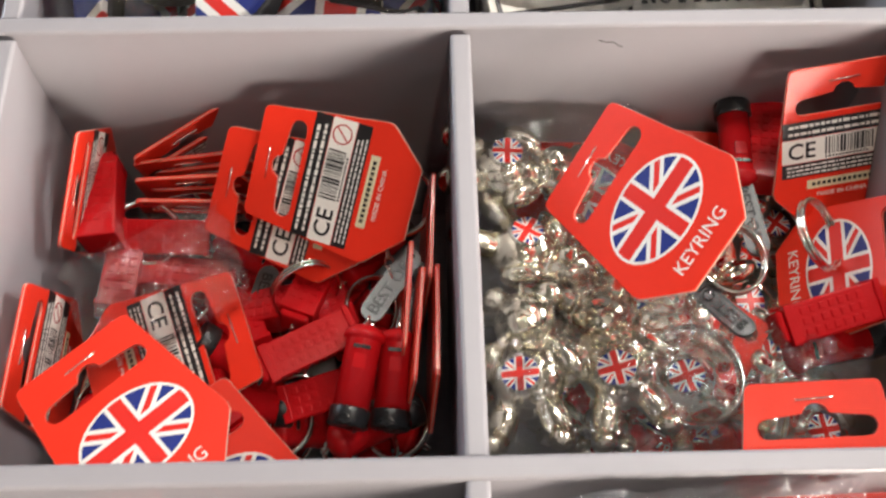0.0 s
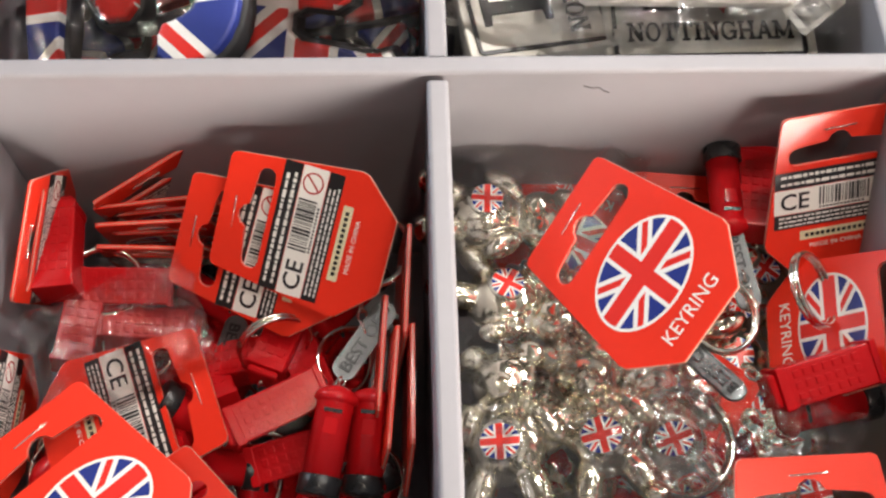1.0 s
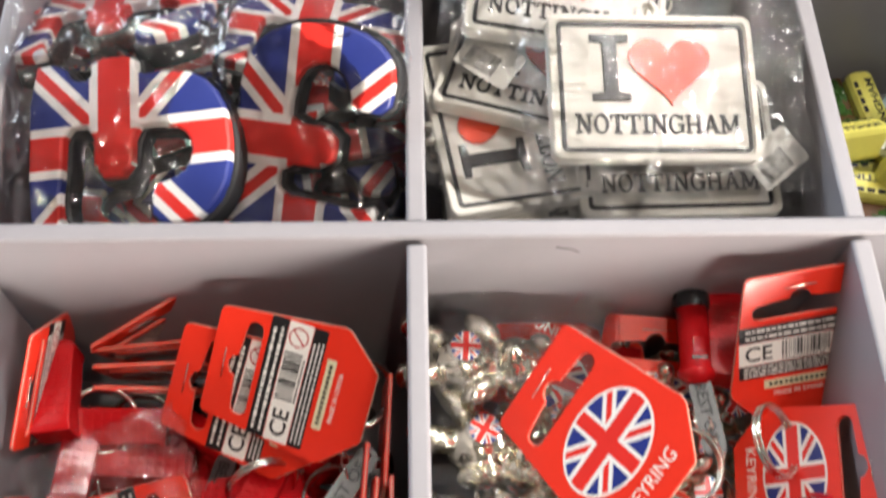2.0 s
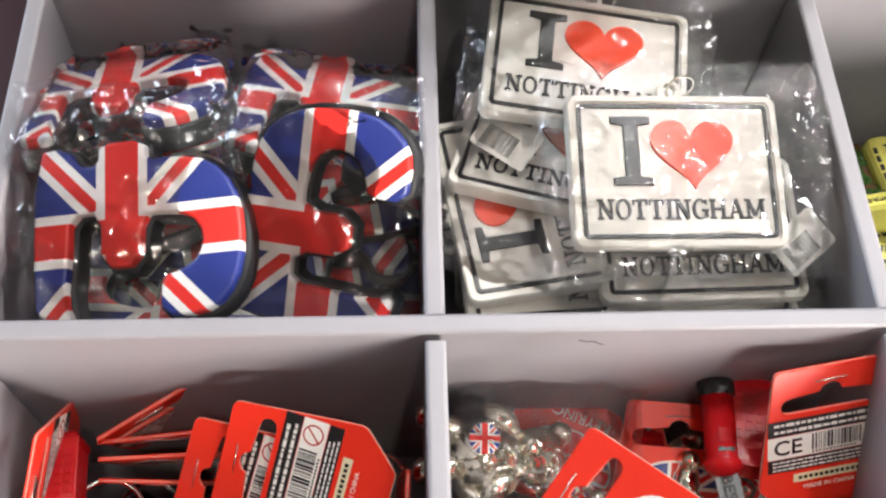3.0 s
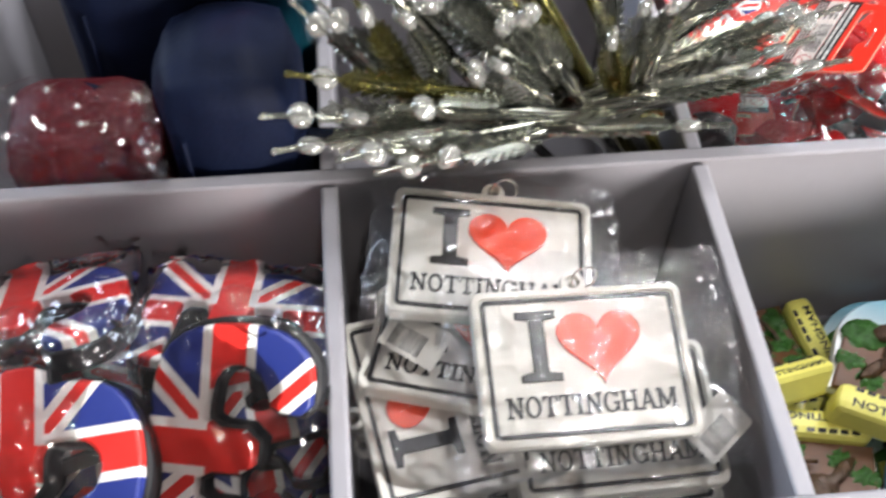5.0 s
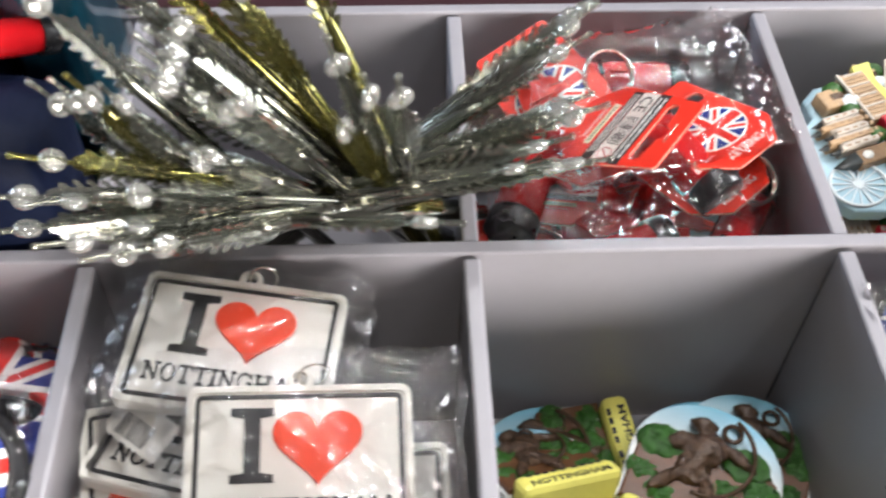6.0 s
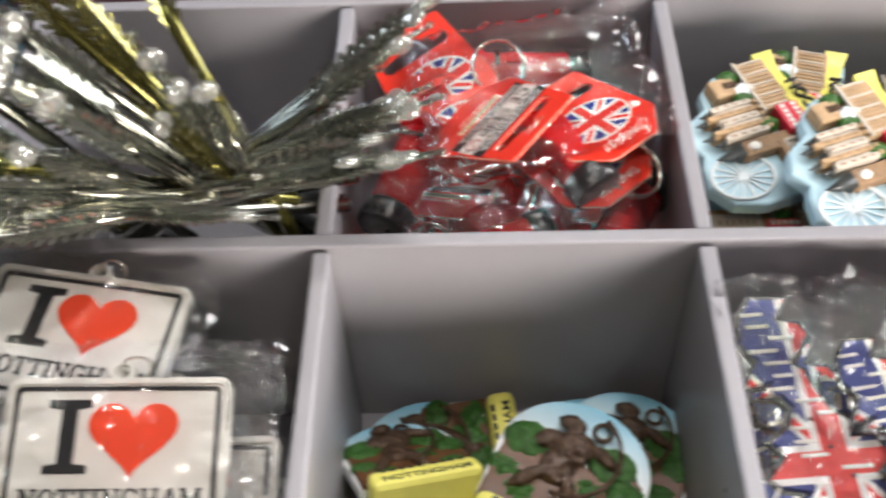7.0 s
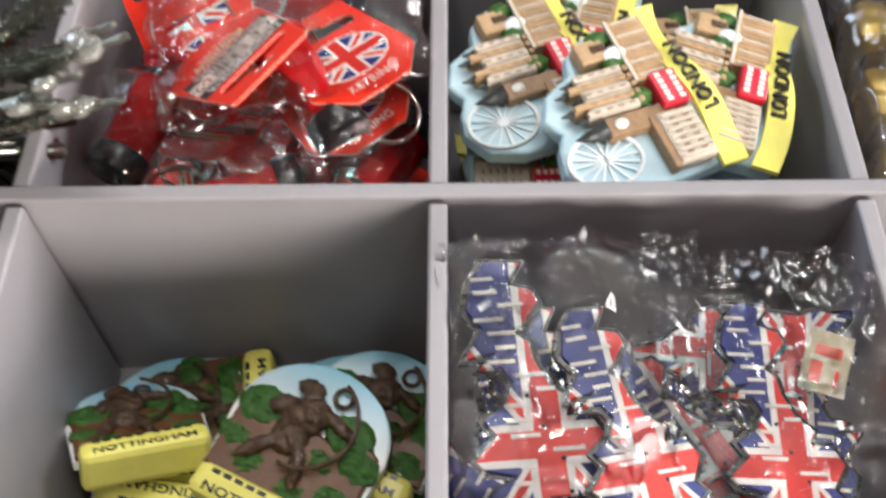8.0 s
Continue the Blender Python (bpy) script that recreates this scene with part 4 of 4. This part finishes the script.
# ---- row two: map magnets ----
BRITAIN = [(22, 100), (42, 99), (33, 90), (47, 87), (50, 82), (40, 73), (34, 70), (42, 66), (50, 58), (56, 48), (66, 42), (62, 36), (74, 36), (80, 28), (72, 18), (78, 13), (68, 7),
           (50, 7), (38, 3), (28, 4), (14, 0), (24, 10), (36, 15), (20, 18), (16, 21), (28, 30), (22, 36), (34, 42), (38, 50), (33, 56), (22, 56), (24, 62), (15, 60), (18, 72), (10, 80), (14, 92)]


def map_magnet(m):
    ob = thing("map_magnet", m, "rubber country map magnet in red, white and blue", "magnet", "country map magnets")
    pts = [((x - 42 + (6 if y > 60 else 0)) * (0.00074 if y > 60 else 0.00080), (y - 50) * 0.00108) for x, y in BRITAIN]
    back = []
    for i, (x, y) in enumerate(pts):
        a, b = Vector(pts[i - 1]), Vector(pts[(i + 1) % len(pts)])
        d = (b - a).normalized()
        back.append((x + d.y * 0.0030, y - d.x * 0.0030))
    area = sum(pts[i - 1][0] * pts[i][1] - pts[i][0] * pts[i - 1][1] for i in range(len(pts)))
    if area < 0:
        back = [(2 * x - bx, 2 * y - by) for (x, y), (bx, by) in zip(pts, back)]
    part("black_backing", slab(back, -0.0030, 0.0), RUBBER, ob, "black rubber backing")
    part("map_face", slab(pts, 0.0, 0.0022, (), 0.0005), FLAG_MAP, ob, "flag-coloured raised map")
    rng = random.Random(4)
    for k in range(16):
        y = -0.047 + 0.0062 * k
        cuts = sorted(ax + (bx - ax) * (y - ay) / (by - ay) for (ax, ay), (bx, by) in zip(pts, pts[1:] + pts[:1]) if (ay > y) != (by > y))
        w = min(rng.uniform(0.006, 0.013), cuts[-1] - cuts[0])
        x = rng.uniform(cuts[0] + w * 0.35, cuts[-1] - w * 0.35)
        part("place_name", block(w, 0.0017, 0.0005, x, y, 0.0022, 0.0002), WHITE, ob)
    for k in range(5):
        part("town_dot", moved(turned([(0.0009, 0.0), (0.0009, 0.0006)], 10), pose(rng.uniform(-0.004, 0.016), -0.045 + 0.013 * k, 0.0022)), BLACK, ob)
    return ob


put(map_magnet, lay(0.3275, 0.2920, 0.0600, 6, 0, 4) @ Matrix.Scale(0.84, 4))
put(map_magnet, lay(0.3580, 0.2760, 0.0680, 6, 0, 10) @ Matrix.Scale(0.84, 4))
put(map_magnet, lay(0.4060, 0.2775, 0.0670, 4, 2, -2) @ Matrix.Scale(0.84, 4))
put(map_magnet, lay(0.3350, 0.2500, 0.0540, 6, 0, 60) @ Matrix.Scale(0.84, 4))
put(map_magnet, lay(0.3820, 0.2750, 0.0540, 6, 0, 30) @ Matrix.Scale(0.84, 4))
put(map_magnet, lay(0.3780, 0.3050, 0.0500, 6, 0, 84) @ Matrix.Scale(0.84, 4))
put(map_magnet, lay(0.4270, 0.2880, 0.0490, 6, 0, 172) @ Matrix.Scale(0.84, 4))
for k in range(6):
    put(map_magnet, lay(0.343, 0.283, 0.044 - 0.0155 * k, 4, 0, 8 + 8 * (k % 3)))
    put(map_magnet, lay(0.408, 0.283, 0.044 - 0.0155 * k, 4, 0, -6 + 8 * (k % 3)))
film_bag(pose(0.3480, 0.2800, 0.0650, 11, 0, 3), 0.090, 0.120, 0.014, 43.0, mid=1.1)
film_bag(pose(0.4090, 0.2760, 0.0650, 11, 0, -2), 0.080, 0.114, 0.014, 45.0, mid=1.1)
tag = thing("paper_label", pose(0.4300, 0.2980, 0.0620, 10, 0, -20), "yellow paper label with red print in the film", "paper label")
part("paper", slab(rounded(0.0150, 0.0220, 0.0006), -0.0001, 0.0001), PAPER, tag)
part("red_print", bars([(0.0, 0.004, 0.009, 0.004), (-0.003, -0.004, 0.004, 0.008), (0.004, -0.005, 0.0015, 0.006)], 0.0001, 0.00016), HEART, tag)


# ---- row three: arrow pens ----
def arrow(metal, clear, name):
    def make(m):
        ob = thing("arrow_pen", m, name, "arrow", "arrow pens")
        shaft = part("shaft", turned([(0.0016, 0.0), (0.0031, 0.001), (0.0031, 0.104), (0.0024, 0.110), (0.0014, 0.115)], 12), metal, ob)
        stuff(part("studs", join(*[ball(0.0010, pose(0.0029 * math.cos(2.1 * k), 0.0029 * math.sin(2.1 * k), 0.045 + 0.0042 * k), seg=6) for k in range(15)]), clear, shaft))
        part("bead", moved(turned([(0.0028, -0.0021), (0.0044, -0.0014), (0.0049, 0.0), (0.0044, 0.0014), (0.0028, 0.0021)], 12), pose(0, 0, 0.150, 90, 0, 20)), BEAD, ob, "clear faceted bead")
        part("bead_bar", moved(block(0.0012, 0.0046, 0.0082, 0, 0, -0.0041, 0.0003), pose(0, 0, 0.150)), clear, ob)
        part("neck", moved(turned([(0.0011, 0.106), (0.0011, 0.162), (0.0014, 0.163), (0.0014, 0.1645), (0.0008, 0.165)], 8), Matrix()), clear, ob)
        for a in (0, 120, 240):
            blade = slab([(0.0008, 0.1040), (0.0024, 0.1040), (0.0036, 0.1080), (0.0036, 0.1390), (0.0022, 0.1430), (0.0008, 0.1430)], -0.0003, 0.0003)
            vane = part("vane", moved(moved(blade, pose(0, 0, 0, 90, 0, 0)), pose(0, 0, 0, 0, 0, a)), clear, ob, "ribbed clear plastic vane")
            for k in range(7):
                y = 0.1050 + 0.0048 * k
                reach = 0.0058 if 0 < k < 6 else 0.0048
                barb = slab([(0.0028, y), (reach, y + 0.0034), (reach + 0.0005, y + 0.0052), (reach - 0.0009, y + 0.0054), (0.0028, y + 0.0022)], -0.0006, 0.0006)
                part("barb", moved(moved(barb, pose(0, 0, 0, 90, 0, 0)), pose(0, 0, 0, 0, 0, a)), clear, vane)
        return ob
    return make


silver_arrow = arrow(ARROW_SHAFT, ARROW_CLEAR, "clear silver plastic arrow pen with ribbed vanes and bead")
olive_arrow = arrow(ARROW_GOLD, ARROW_OLIVE, "clear olive-gold plastic arrow pen with ribbed vanes and bead")
BEAD_AT = 0.150


def shoot(kind, bead, foot, spin):
    """An arrow whose bead is at bead and whose point lies toward foot."""
    bead, foot = Vector(bead), Vector(foot)
    d = (bead - foot).normalized()
    q = Vector((0, 0, 1)).rotation_difference(d)
    put(kind, Matrix.Translation(bead - d * BEAD_AT) @ q.to_matrix().to_4x4() @ pose(0, 0, 0, 0, 0, spin))


rng = random.Random(3)


def sheaf(beads, foot, spread, olive=(), doubled=False):
    """Arrows that share a foot, their points a little apart; doubled lays a second one under each."""
    for i, b in enumerate(beads):
        for k in range(2 if doubled else 1):
            f = [c + rng.uniform(-spread, spread) for c in foot]
            at = (b[0] - 0.006 * k, b[1] + 0.007 * k, b[2] - 0.009 * k)
            shoot(olive_arrow if i in olive and not k else silver_arrow, at, f, rng.uniform(0, 120))


# low over the front rim, to the west
sheaf([(0.0357, 0.3341, 0.1396), (0.0339, 0.3289, 0.1297), (0.0298, 0.3199, 0.1272), (0.0433, 0.3223, 0.1273), (0.0176, 0.3179, 0.1359)], (0.118, 0.372, 0.092), 0.004)
sheaf([(0.0025, 0.3537, 0.137), (-0.0068, 0.3432, 0.130), (-0.0036, 0.3306, 0.128), (0.0123, 0.337, 0.134)], (0.110, 0.378, 0.090), 0.005, (0,))
# short upright cluster
sheaf([(0.0005, 0.3810, 0.1380), (0.0084, 0.3803, 0.140), (0.0183, 0.3664, 0.1538), (0.031, 0.3566, 0.1595)], (0.070, 0.390, 0.040), 0.006, (2,))
# long shafts rising to the north-west
sheaf([(0.0462, 0.3948, 0.1606), (0.0458, 0.3830, 0.160), (0.0440, 0.3770, 0.1560), (0.0422, 0.3727, 0.1538), (0.0719, 0.3499, 0.1642), (0.0613, 0.3399, 0.1517)], (0.122, 0.388, 0.060), 0.005, (), True)
sheaf([(0.0180, 0.4080, 0.1760), (0.0300, 0.4180, 0.1780), (0.0560, 0.4120, 0.1720), (0.0660, 0.4060, 0.1680)], (0.124, 0.385, 0.070), 0.006, (1, 2, 3))
shoot(silver_arrow, (0.0060, 0.3775, 0.1850), (0.0786, 0.3740, 0.0836), 20)
# upright in the middle
sheaf([(0.1021, 0.3693, 0.1643), (0.1132, 0.3548, 0.1629), (0.1232, 0.3520, 0.1646), (0.1040, 0.3551, 0.1477)], (0.126, 0.386, 0.060), 0.004, (3,))
shoot(olive_arrow, (0.0800, 0.4300, 0.1820), (0.1300, 0.3760, 0.0850), 0)
# fanned out to the east, over the bagged keyrings
sheaf([(0.1955, 0.4236, 0.145), (0.1885, 0.4160, 0.143), (0.1837, 0.4030, 0.140)], (0.0786, 0.3765, 0.072), 0.003, (), True)
sheaf([(0.1820, 0.3842, 0.130), (0.1870, 0.3795, 0.130), (0.1730, 0.3686, 0.125), (0.1645, 0.3621, 0.120), (0.1863, 0.3625, 0.122), (0.1791, 0.3617, 0.120)], (0.0640, 0.3740, 0.084), 0.004, (), True)
shoot(silver_arrow, (0.1307, 0.3329, 0.1244), (0.0300, 0.3640, 0.0960), 0)


# ---- row three: bagged red keyrings ----
put_card("back", pose(0.2388, 0.4030, 0.0960, 27, 11, -131))
put_card("front", lay(0.2420, 0.4560, 0.0680, -6, -6, 40))
put_card("front", lay(0.2400, 0.4450, 0.0520, -4, -8, 40))
put_card("front", lay(0.1960, 0.4720, 0.0700, 16, 0, 20))
put_card("front", lay(0.1760, 0.4900, 0.0760, 24, -6, 30))
BIG = Matrix.Scale(1.75, 4)
put(pillar_box, lay(0.2470, 0.4230, 0.0660, 4, 8, -56) @ BIG)
put(pillar_box, lay(0.1800, 0.4180, 0.0540, 6, -10, -112) @ BIG)
put(pillar_box, lay(0.2360, 0.4880, 0.0500, 0, 4, 3) @ BIG)
put(pillar_box, lay(0.2760, 0.4000, 0.0360, 0, 0, 60) @ BIG)
put(pillar_box, lay(0.2150, 0.3850, 0.0380, 0, 0, 20) @ BIG)
put(ring, lay(0.2800, 0.4120, 0.0600, 20, 20, 0))
put(ring, lay(0.2220, 0.4700, 0.0700, 40, 20, 0))
heap(0.182, 0.268, 0.392, 0.478, -0.038, 0.026, 52, 31, [pillar_box, phone_box, phone_box, "back", ring])
film_bag(pose(0.2250, 0.4020, 0.0540, 10, 0, 3), 0.128, 0.072, 0.034, 51.0)
film_bag(pose(0.2380, 0.4460, 0.0760, 5, -3, 12), 0.108, 0.084, 0.026, 53.0, mid=0.7)


# ---- row three: city magnets ----
def city_magnet(m):
    """A resin city skyline plaque with a yellow ribbon; y up the plaque."""
    ob = thing("city_magnet", m, "painted resin city skyline magnet with a yellow name ribbon", "magnet", "city magnets")
    blob = [(-0.034, -0.020), (0.034, -0.020), (0.036, -0.010), (0.035, 0.006), (0.028, 0.014), (0.020, 0.016), (0.014, 0.026), (0.004, 0.030), (-0.004, 0.027), (-0.010, 0.030), (-0.020, 0.032),
            (-0.031, 0.027), (-0.036, 0.016), (-0.036, 0.0)]
    part("back_plate", slab(blob, -0.006, 0.0, (), 0.0015, 3), PALE_BLUE, ob, "pale blue moulded back")
    part("wheel_rim", moved(tube([(0.0115 * math.cos(radians(a)), 0.0115 * math.sin(radians(a)), 0) for a in range(0, 360, 15)], 0.0008, 6, True), pose(-0.020, 0.019, 0.0008)), FROST, ob)
    for a in range(0, 180, 22):
        part("wheel_spoke", moved(block(0.0220, 0.0006, 0.0006, 0, 0, 0, 0), pose(-0.020, 0.019, 0.0004, 0, 0, a)), FROST, ob)
    part("clock_tower", block(0.0080, 0.0230, 0.0050, -0.010, 0.004, 0.0, 0.0006), UMBER, ob, "brown clock tower")
    part("tower_spire", moved(turned([(0.0046, 0.0), (0.0002, 0.0100)], 4), pose(-0.010, 0.0155, 0.0028, -90, 45, 0)), SLATE, ob)
    part("clock_face", moved(turned([(0.0022, 0.0), (0.0022, 0.0006)], 14), pose(-0.010, 0.011, 0.0050)), WHITE, ob)
    part("castle", block(0.0180, 0.0160, 0.0056, 0.004, 0.010, 0.0, 0.0008), PALE, ob, "pale stone castle")
    for k in range(5):
        tall = (0.0, 0.003, -0.002, 0.002, -0.001)[k]
        part("turret", block(0.0024, 0.0170 + tall, 0.0066, -0.0035 + 0.0040 * k, 0.0110 + tall / 2, 0.0, 0.0003), (PALE, STONE)[k % 2], ob)
        part("turret_roof", moved(turned([(0.0017, 0.0), (0.0002, 0.0040)], 8), pose(-0.0035 + 0.0040 * k, 0.0195 + tall, 0.0034, -90, 0, 0)), SLATE, ob)
        for r in range(4):
            part("arrow_slit", block(0.0007, 0.0018, 0.0006, -0.0035 + 0.0040 * k, 0.0050 + 0.0038 * r, 0.0063, 0), UMBER, ob)
    part("palace", block(0.0280, 0.0120, 0.0066, 0.019, -0.006, 0.0, 0.0006), STONE, ob, "tan palace front")
    for k in range(13):
        part("column", block(0.0009, 0.0088 + 0.0010 * (k % 2), 0.0009, 0.0065 + 0.0021 * k, -0.006, 0.0062, 0.0002), (STONE, PALE)[k % 3 == 0], ob)
    part("cornice", block(0.0290, 0.0012, 0.0014, 0.019, 0.0002, 0.0062, 0.0003), PALE, ob)
    part("dome", lumpy(ball(0.0042, pose(0.019, 0.0015, 0.0050), 1, 1.1, 0.6, 14), 0.0003, 0.002, 4.0), FROST, ob, "pale dome")
    part("hall", block(0.0220, 0.0120, 0.0060, -0.022, -0.006, 0.0, 0.0006), PALE, ob, "pale stone hall")
    part("hall_roof", block(0.0226, 0.0024, 0.0056, -0.022, 0.0012, 0.0, 0.0005), UMBER, ob, "brown pitched roof")
    for k in range(7):
        part("buttress", block(0.0010, 0.0110, 0.0012, -0.0310 + 0.0030 * k, -0.006, 0.0058, 0.0003), PALE, ob)
    for k in range(6):
        for r in range(2):
            part("hall_window", block(0.0008, 0.0020, 0.0008, -0.0295 + 0.0030 * k, -0.0085 + 0.0046 * r, 0.0054, 0), UMBER, ob)
            part("palace_window", block(0.0008, 0.0018, 0.0008, 0.0085 + 0.0030 * k, -0.0085 + 0.0046 * r, 0.0060, 0), UMBER, ob)
    for k in range(5):
        part("battlement", block(0.0020, 0.0016, 0.0060, -0.0030 + 0.0036 * k, 0.0015, 0.0010, 0.0003), STONE, ob)
    part("gatehouse", block(0.0100, 0.0100, 0.0064, 0.0230, 0.0080, 0.0, 0.0008), STONE, ob, "tan stone gatehouse")
    part("gate_arch", block(0.0034, 0.0052, 0.0006, 0.0230, 0.0060, 0.0062, 0.0002), BROWN, ob)
    bus = part("bus", block(0.0150, 0.0090, 0.0070, -0.002, -0.008, 0.0010, 0.0010), BUS, ob, "red double-deck bus")
    for r in range(2):
        for k in range(5):
            part("bus_window", block(0.0018, 0.0018, 0.0004, -0.0075 + 0.0027 * k, -0.0100 + 0.0042 * r, 0.0079, 0), WHITE, bus)
    for gx, gy in ((0.016, 0.003), (-0.001, 0.001), (0.028, 0.004)):
        part("tree", lumpy(ball(0.0042, pose(gx, gy, 0.004), 1, 1, 0.7, 14), 0.0009, 0.002, gx * 300), LEAF, ob)
    strip = bmesh.new()
    rows = []
    for i in range(25):
        u = i / 12 - 1
        x, bend, dz = 0.038 * u, 0.0030 * math.sin(u * 3.0), 0.0030 * math.cos(u * 4.2)
        rows.append([strip.verts.new((x, -0.0150 + bend + e, 0.0040 + dz + h)) for e, h in ((0.0052, 0.0), (0.0052, 0.0022), (-0.0052, 0.0022), (-0.0052, 0.0))])
    for a, b in zip(rows, rows[1:]):
        for k in range(4):
            strip.faces.new((a[k], a[(k + 1) % 4], b[(k + 1) % 4], b[k]))
    strip.faces.new(rows[0])
    strip.faces.new(list(reversed(rows[-1])))
    bmesh.ops.recalc_face_normals(strip, faces=strip.faces)
    for piece in ob.children:
        piece.matrix_basis = Matrix.Translation((0, 0.005, 0)) @ Matrix.Diagonal((1.0, 1.25, 1.15, 1))
    ribbon = part("ribbon", smooth(strip, 50), YELLOW, ob, "lemon yellow wavy ribbon")
    lettering("LONDON", 0.0060, 0.0016, BLACK, ribbon, pose(0.0, -0.0150, 0.0094, 0, 0, 3), 0.0320, 0.00012)
    return ob


put(city_magnet, lay(0.3800, 0.4030, 0.0770, 6, 6, 113))
put(city_magnet, lay(0.3440, 0.4330, 0.0640, 6, 6, 113))
put(city_magnet, lay(0.4160, 0.4150, 0.0690, 4, 8, 74))
CENTRED = Matrix.Translation((0, -0.012, 0))
put(city_magnet, lay(0.3990, 0.4120, 0.0500, 3, 3, 200) @ CENTRED)
put(city_magnet, lay(0.3500, 0.4600, 0.0500, 6, 0, 75) @ CENTRED)
for k in range(7):
    put(city_magnet, lay(0.347, 0.408, 0.036 - 0.0115 * k, 2, 0, 90 * k + 3 * k) @ CENTRED)
    put(city_magnet, lay(0.404, 0.455, 0.034 - 0.0110 * k, 2, 0, 90 + 180 * k) @ CENTRED)


# ---- row three: bagged cloth goods and column four ----
def soft_pack(name, m, w, d, h, material, label, seed, wrapped=True):
    """A full, soft-cornered pack standing in a cell."""
    ob = thing(name, m, label, "gift pack")
    bm = block(w, d, h, 0, 0, 0, min(w, d) * 0.34)
    bmesh.ops.subdivide_edges(bm, edges=list(bm.edges), cuts=3, use_grid_fill=True)
    lumpy(bm, 0.0025, 0.022, seed)
    for f in bm.faces:
        f.smooth = True
    part("wrapping", bm, material, ob)
    if not wrapped:
        part("fold_seam", tube([(-w * 0.3, -d / 2 - 0.0005, h * k / 6) for k in range(1, 6)], 0.0009, 6), material, ob)
        return ob
    wrap = block(w + 0.004, d + 0.004, h + 0.006, 0, 0, 0, min(w, d) * 0.2)
    bmesh.ops.subdivide_edges(wrap, edges=list(wrap.edges), cuts=4, use_grid_fill=True)
    for f in wrap.faces:
        f.smooth = True
    part("film_wrap", lumpy(wrap, 0.0018, 0.012, seed + 2), FILM, ob, "clear crinkled film wrap")
    return ob


soft_pack("navy_pack", pose(-0.0370, 0.3960, FLOOR), 0.058, 0.060, 0.172, NAVY, "navy blue cloth souvenir standing in its cell", 3, False)
soft_pack("crimson_pack", pose(-0.0980, 0.3880, FLOOR), 0.062, 0.046, 0.146, CRIMSON, "crimson cloth souvenir behind a clear film bag", 5, False)
soft_pack("teal_pack", pose(-0.0200, 0.4650, FLOOR), 0.034, 0.060, 0.223, TEAL, "teal plastic wrapped souvenir", 7)
soft_pack("dark_blue_pack", pose(-0.0740, 0.4550, FLOOR), 0.070, 0.060, 0.190, NAVY, "dark blue cloth souvenir behind the others", 9, False)
film_bag(pose(-0.0970, 0.3640, 0.0850, 84, 0, 0), 0.070, 0.090, 0.008, 61.0)
put(pillar_box, pose(-0.0330, 0.4250, 0.1330, 0, 20, 40) @ Matrix.Scale(1.3, 4))
film_bag(pose(0.5250, 0.4350, 0.0660, 8, 0, 0), 0.130, 0.130, 0.050, 63.0, material=FILM_HAZY)
for k in range(10):
    soft_pack("wrapped_trinket", pose(0.485 + 0.020 * (k % 4), 0.395 + 0.035 * (k // 4), FLOOR + 0.002), 0.017, 0.026, 0.093 + 0.006 * (k % 3), (GOLD, PALE, GOLD, PAPER)[k % 4], "gold and cream wrapped trinket in a film bag", 11 + k)
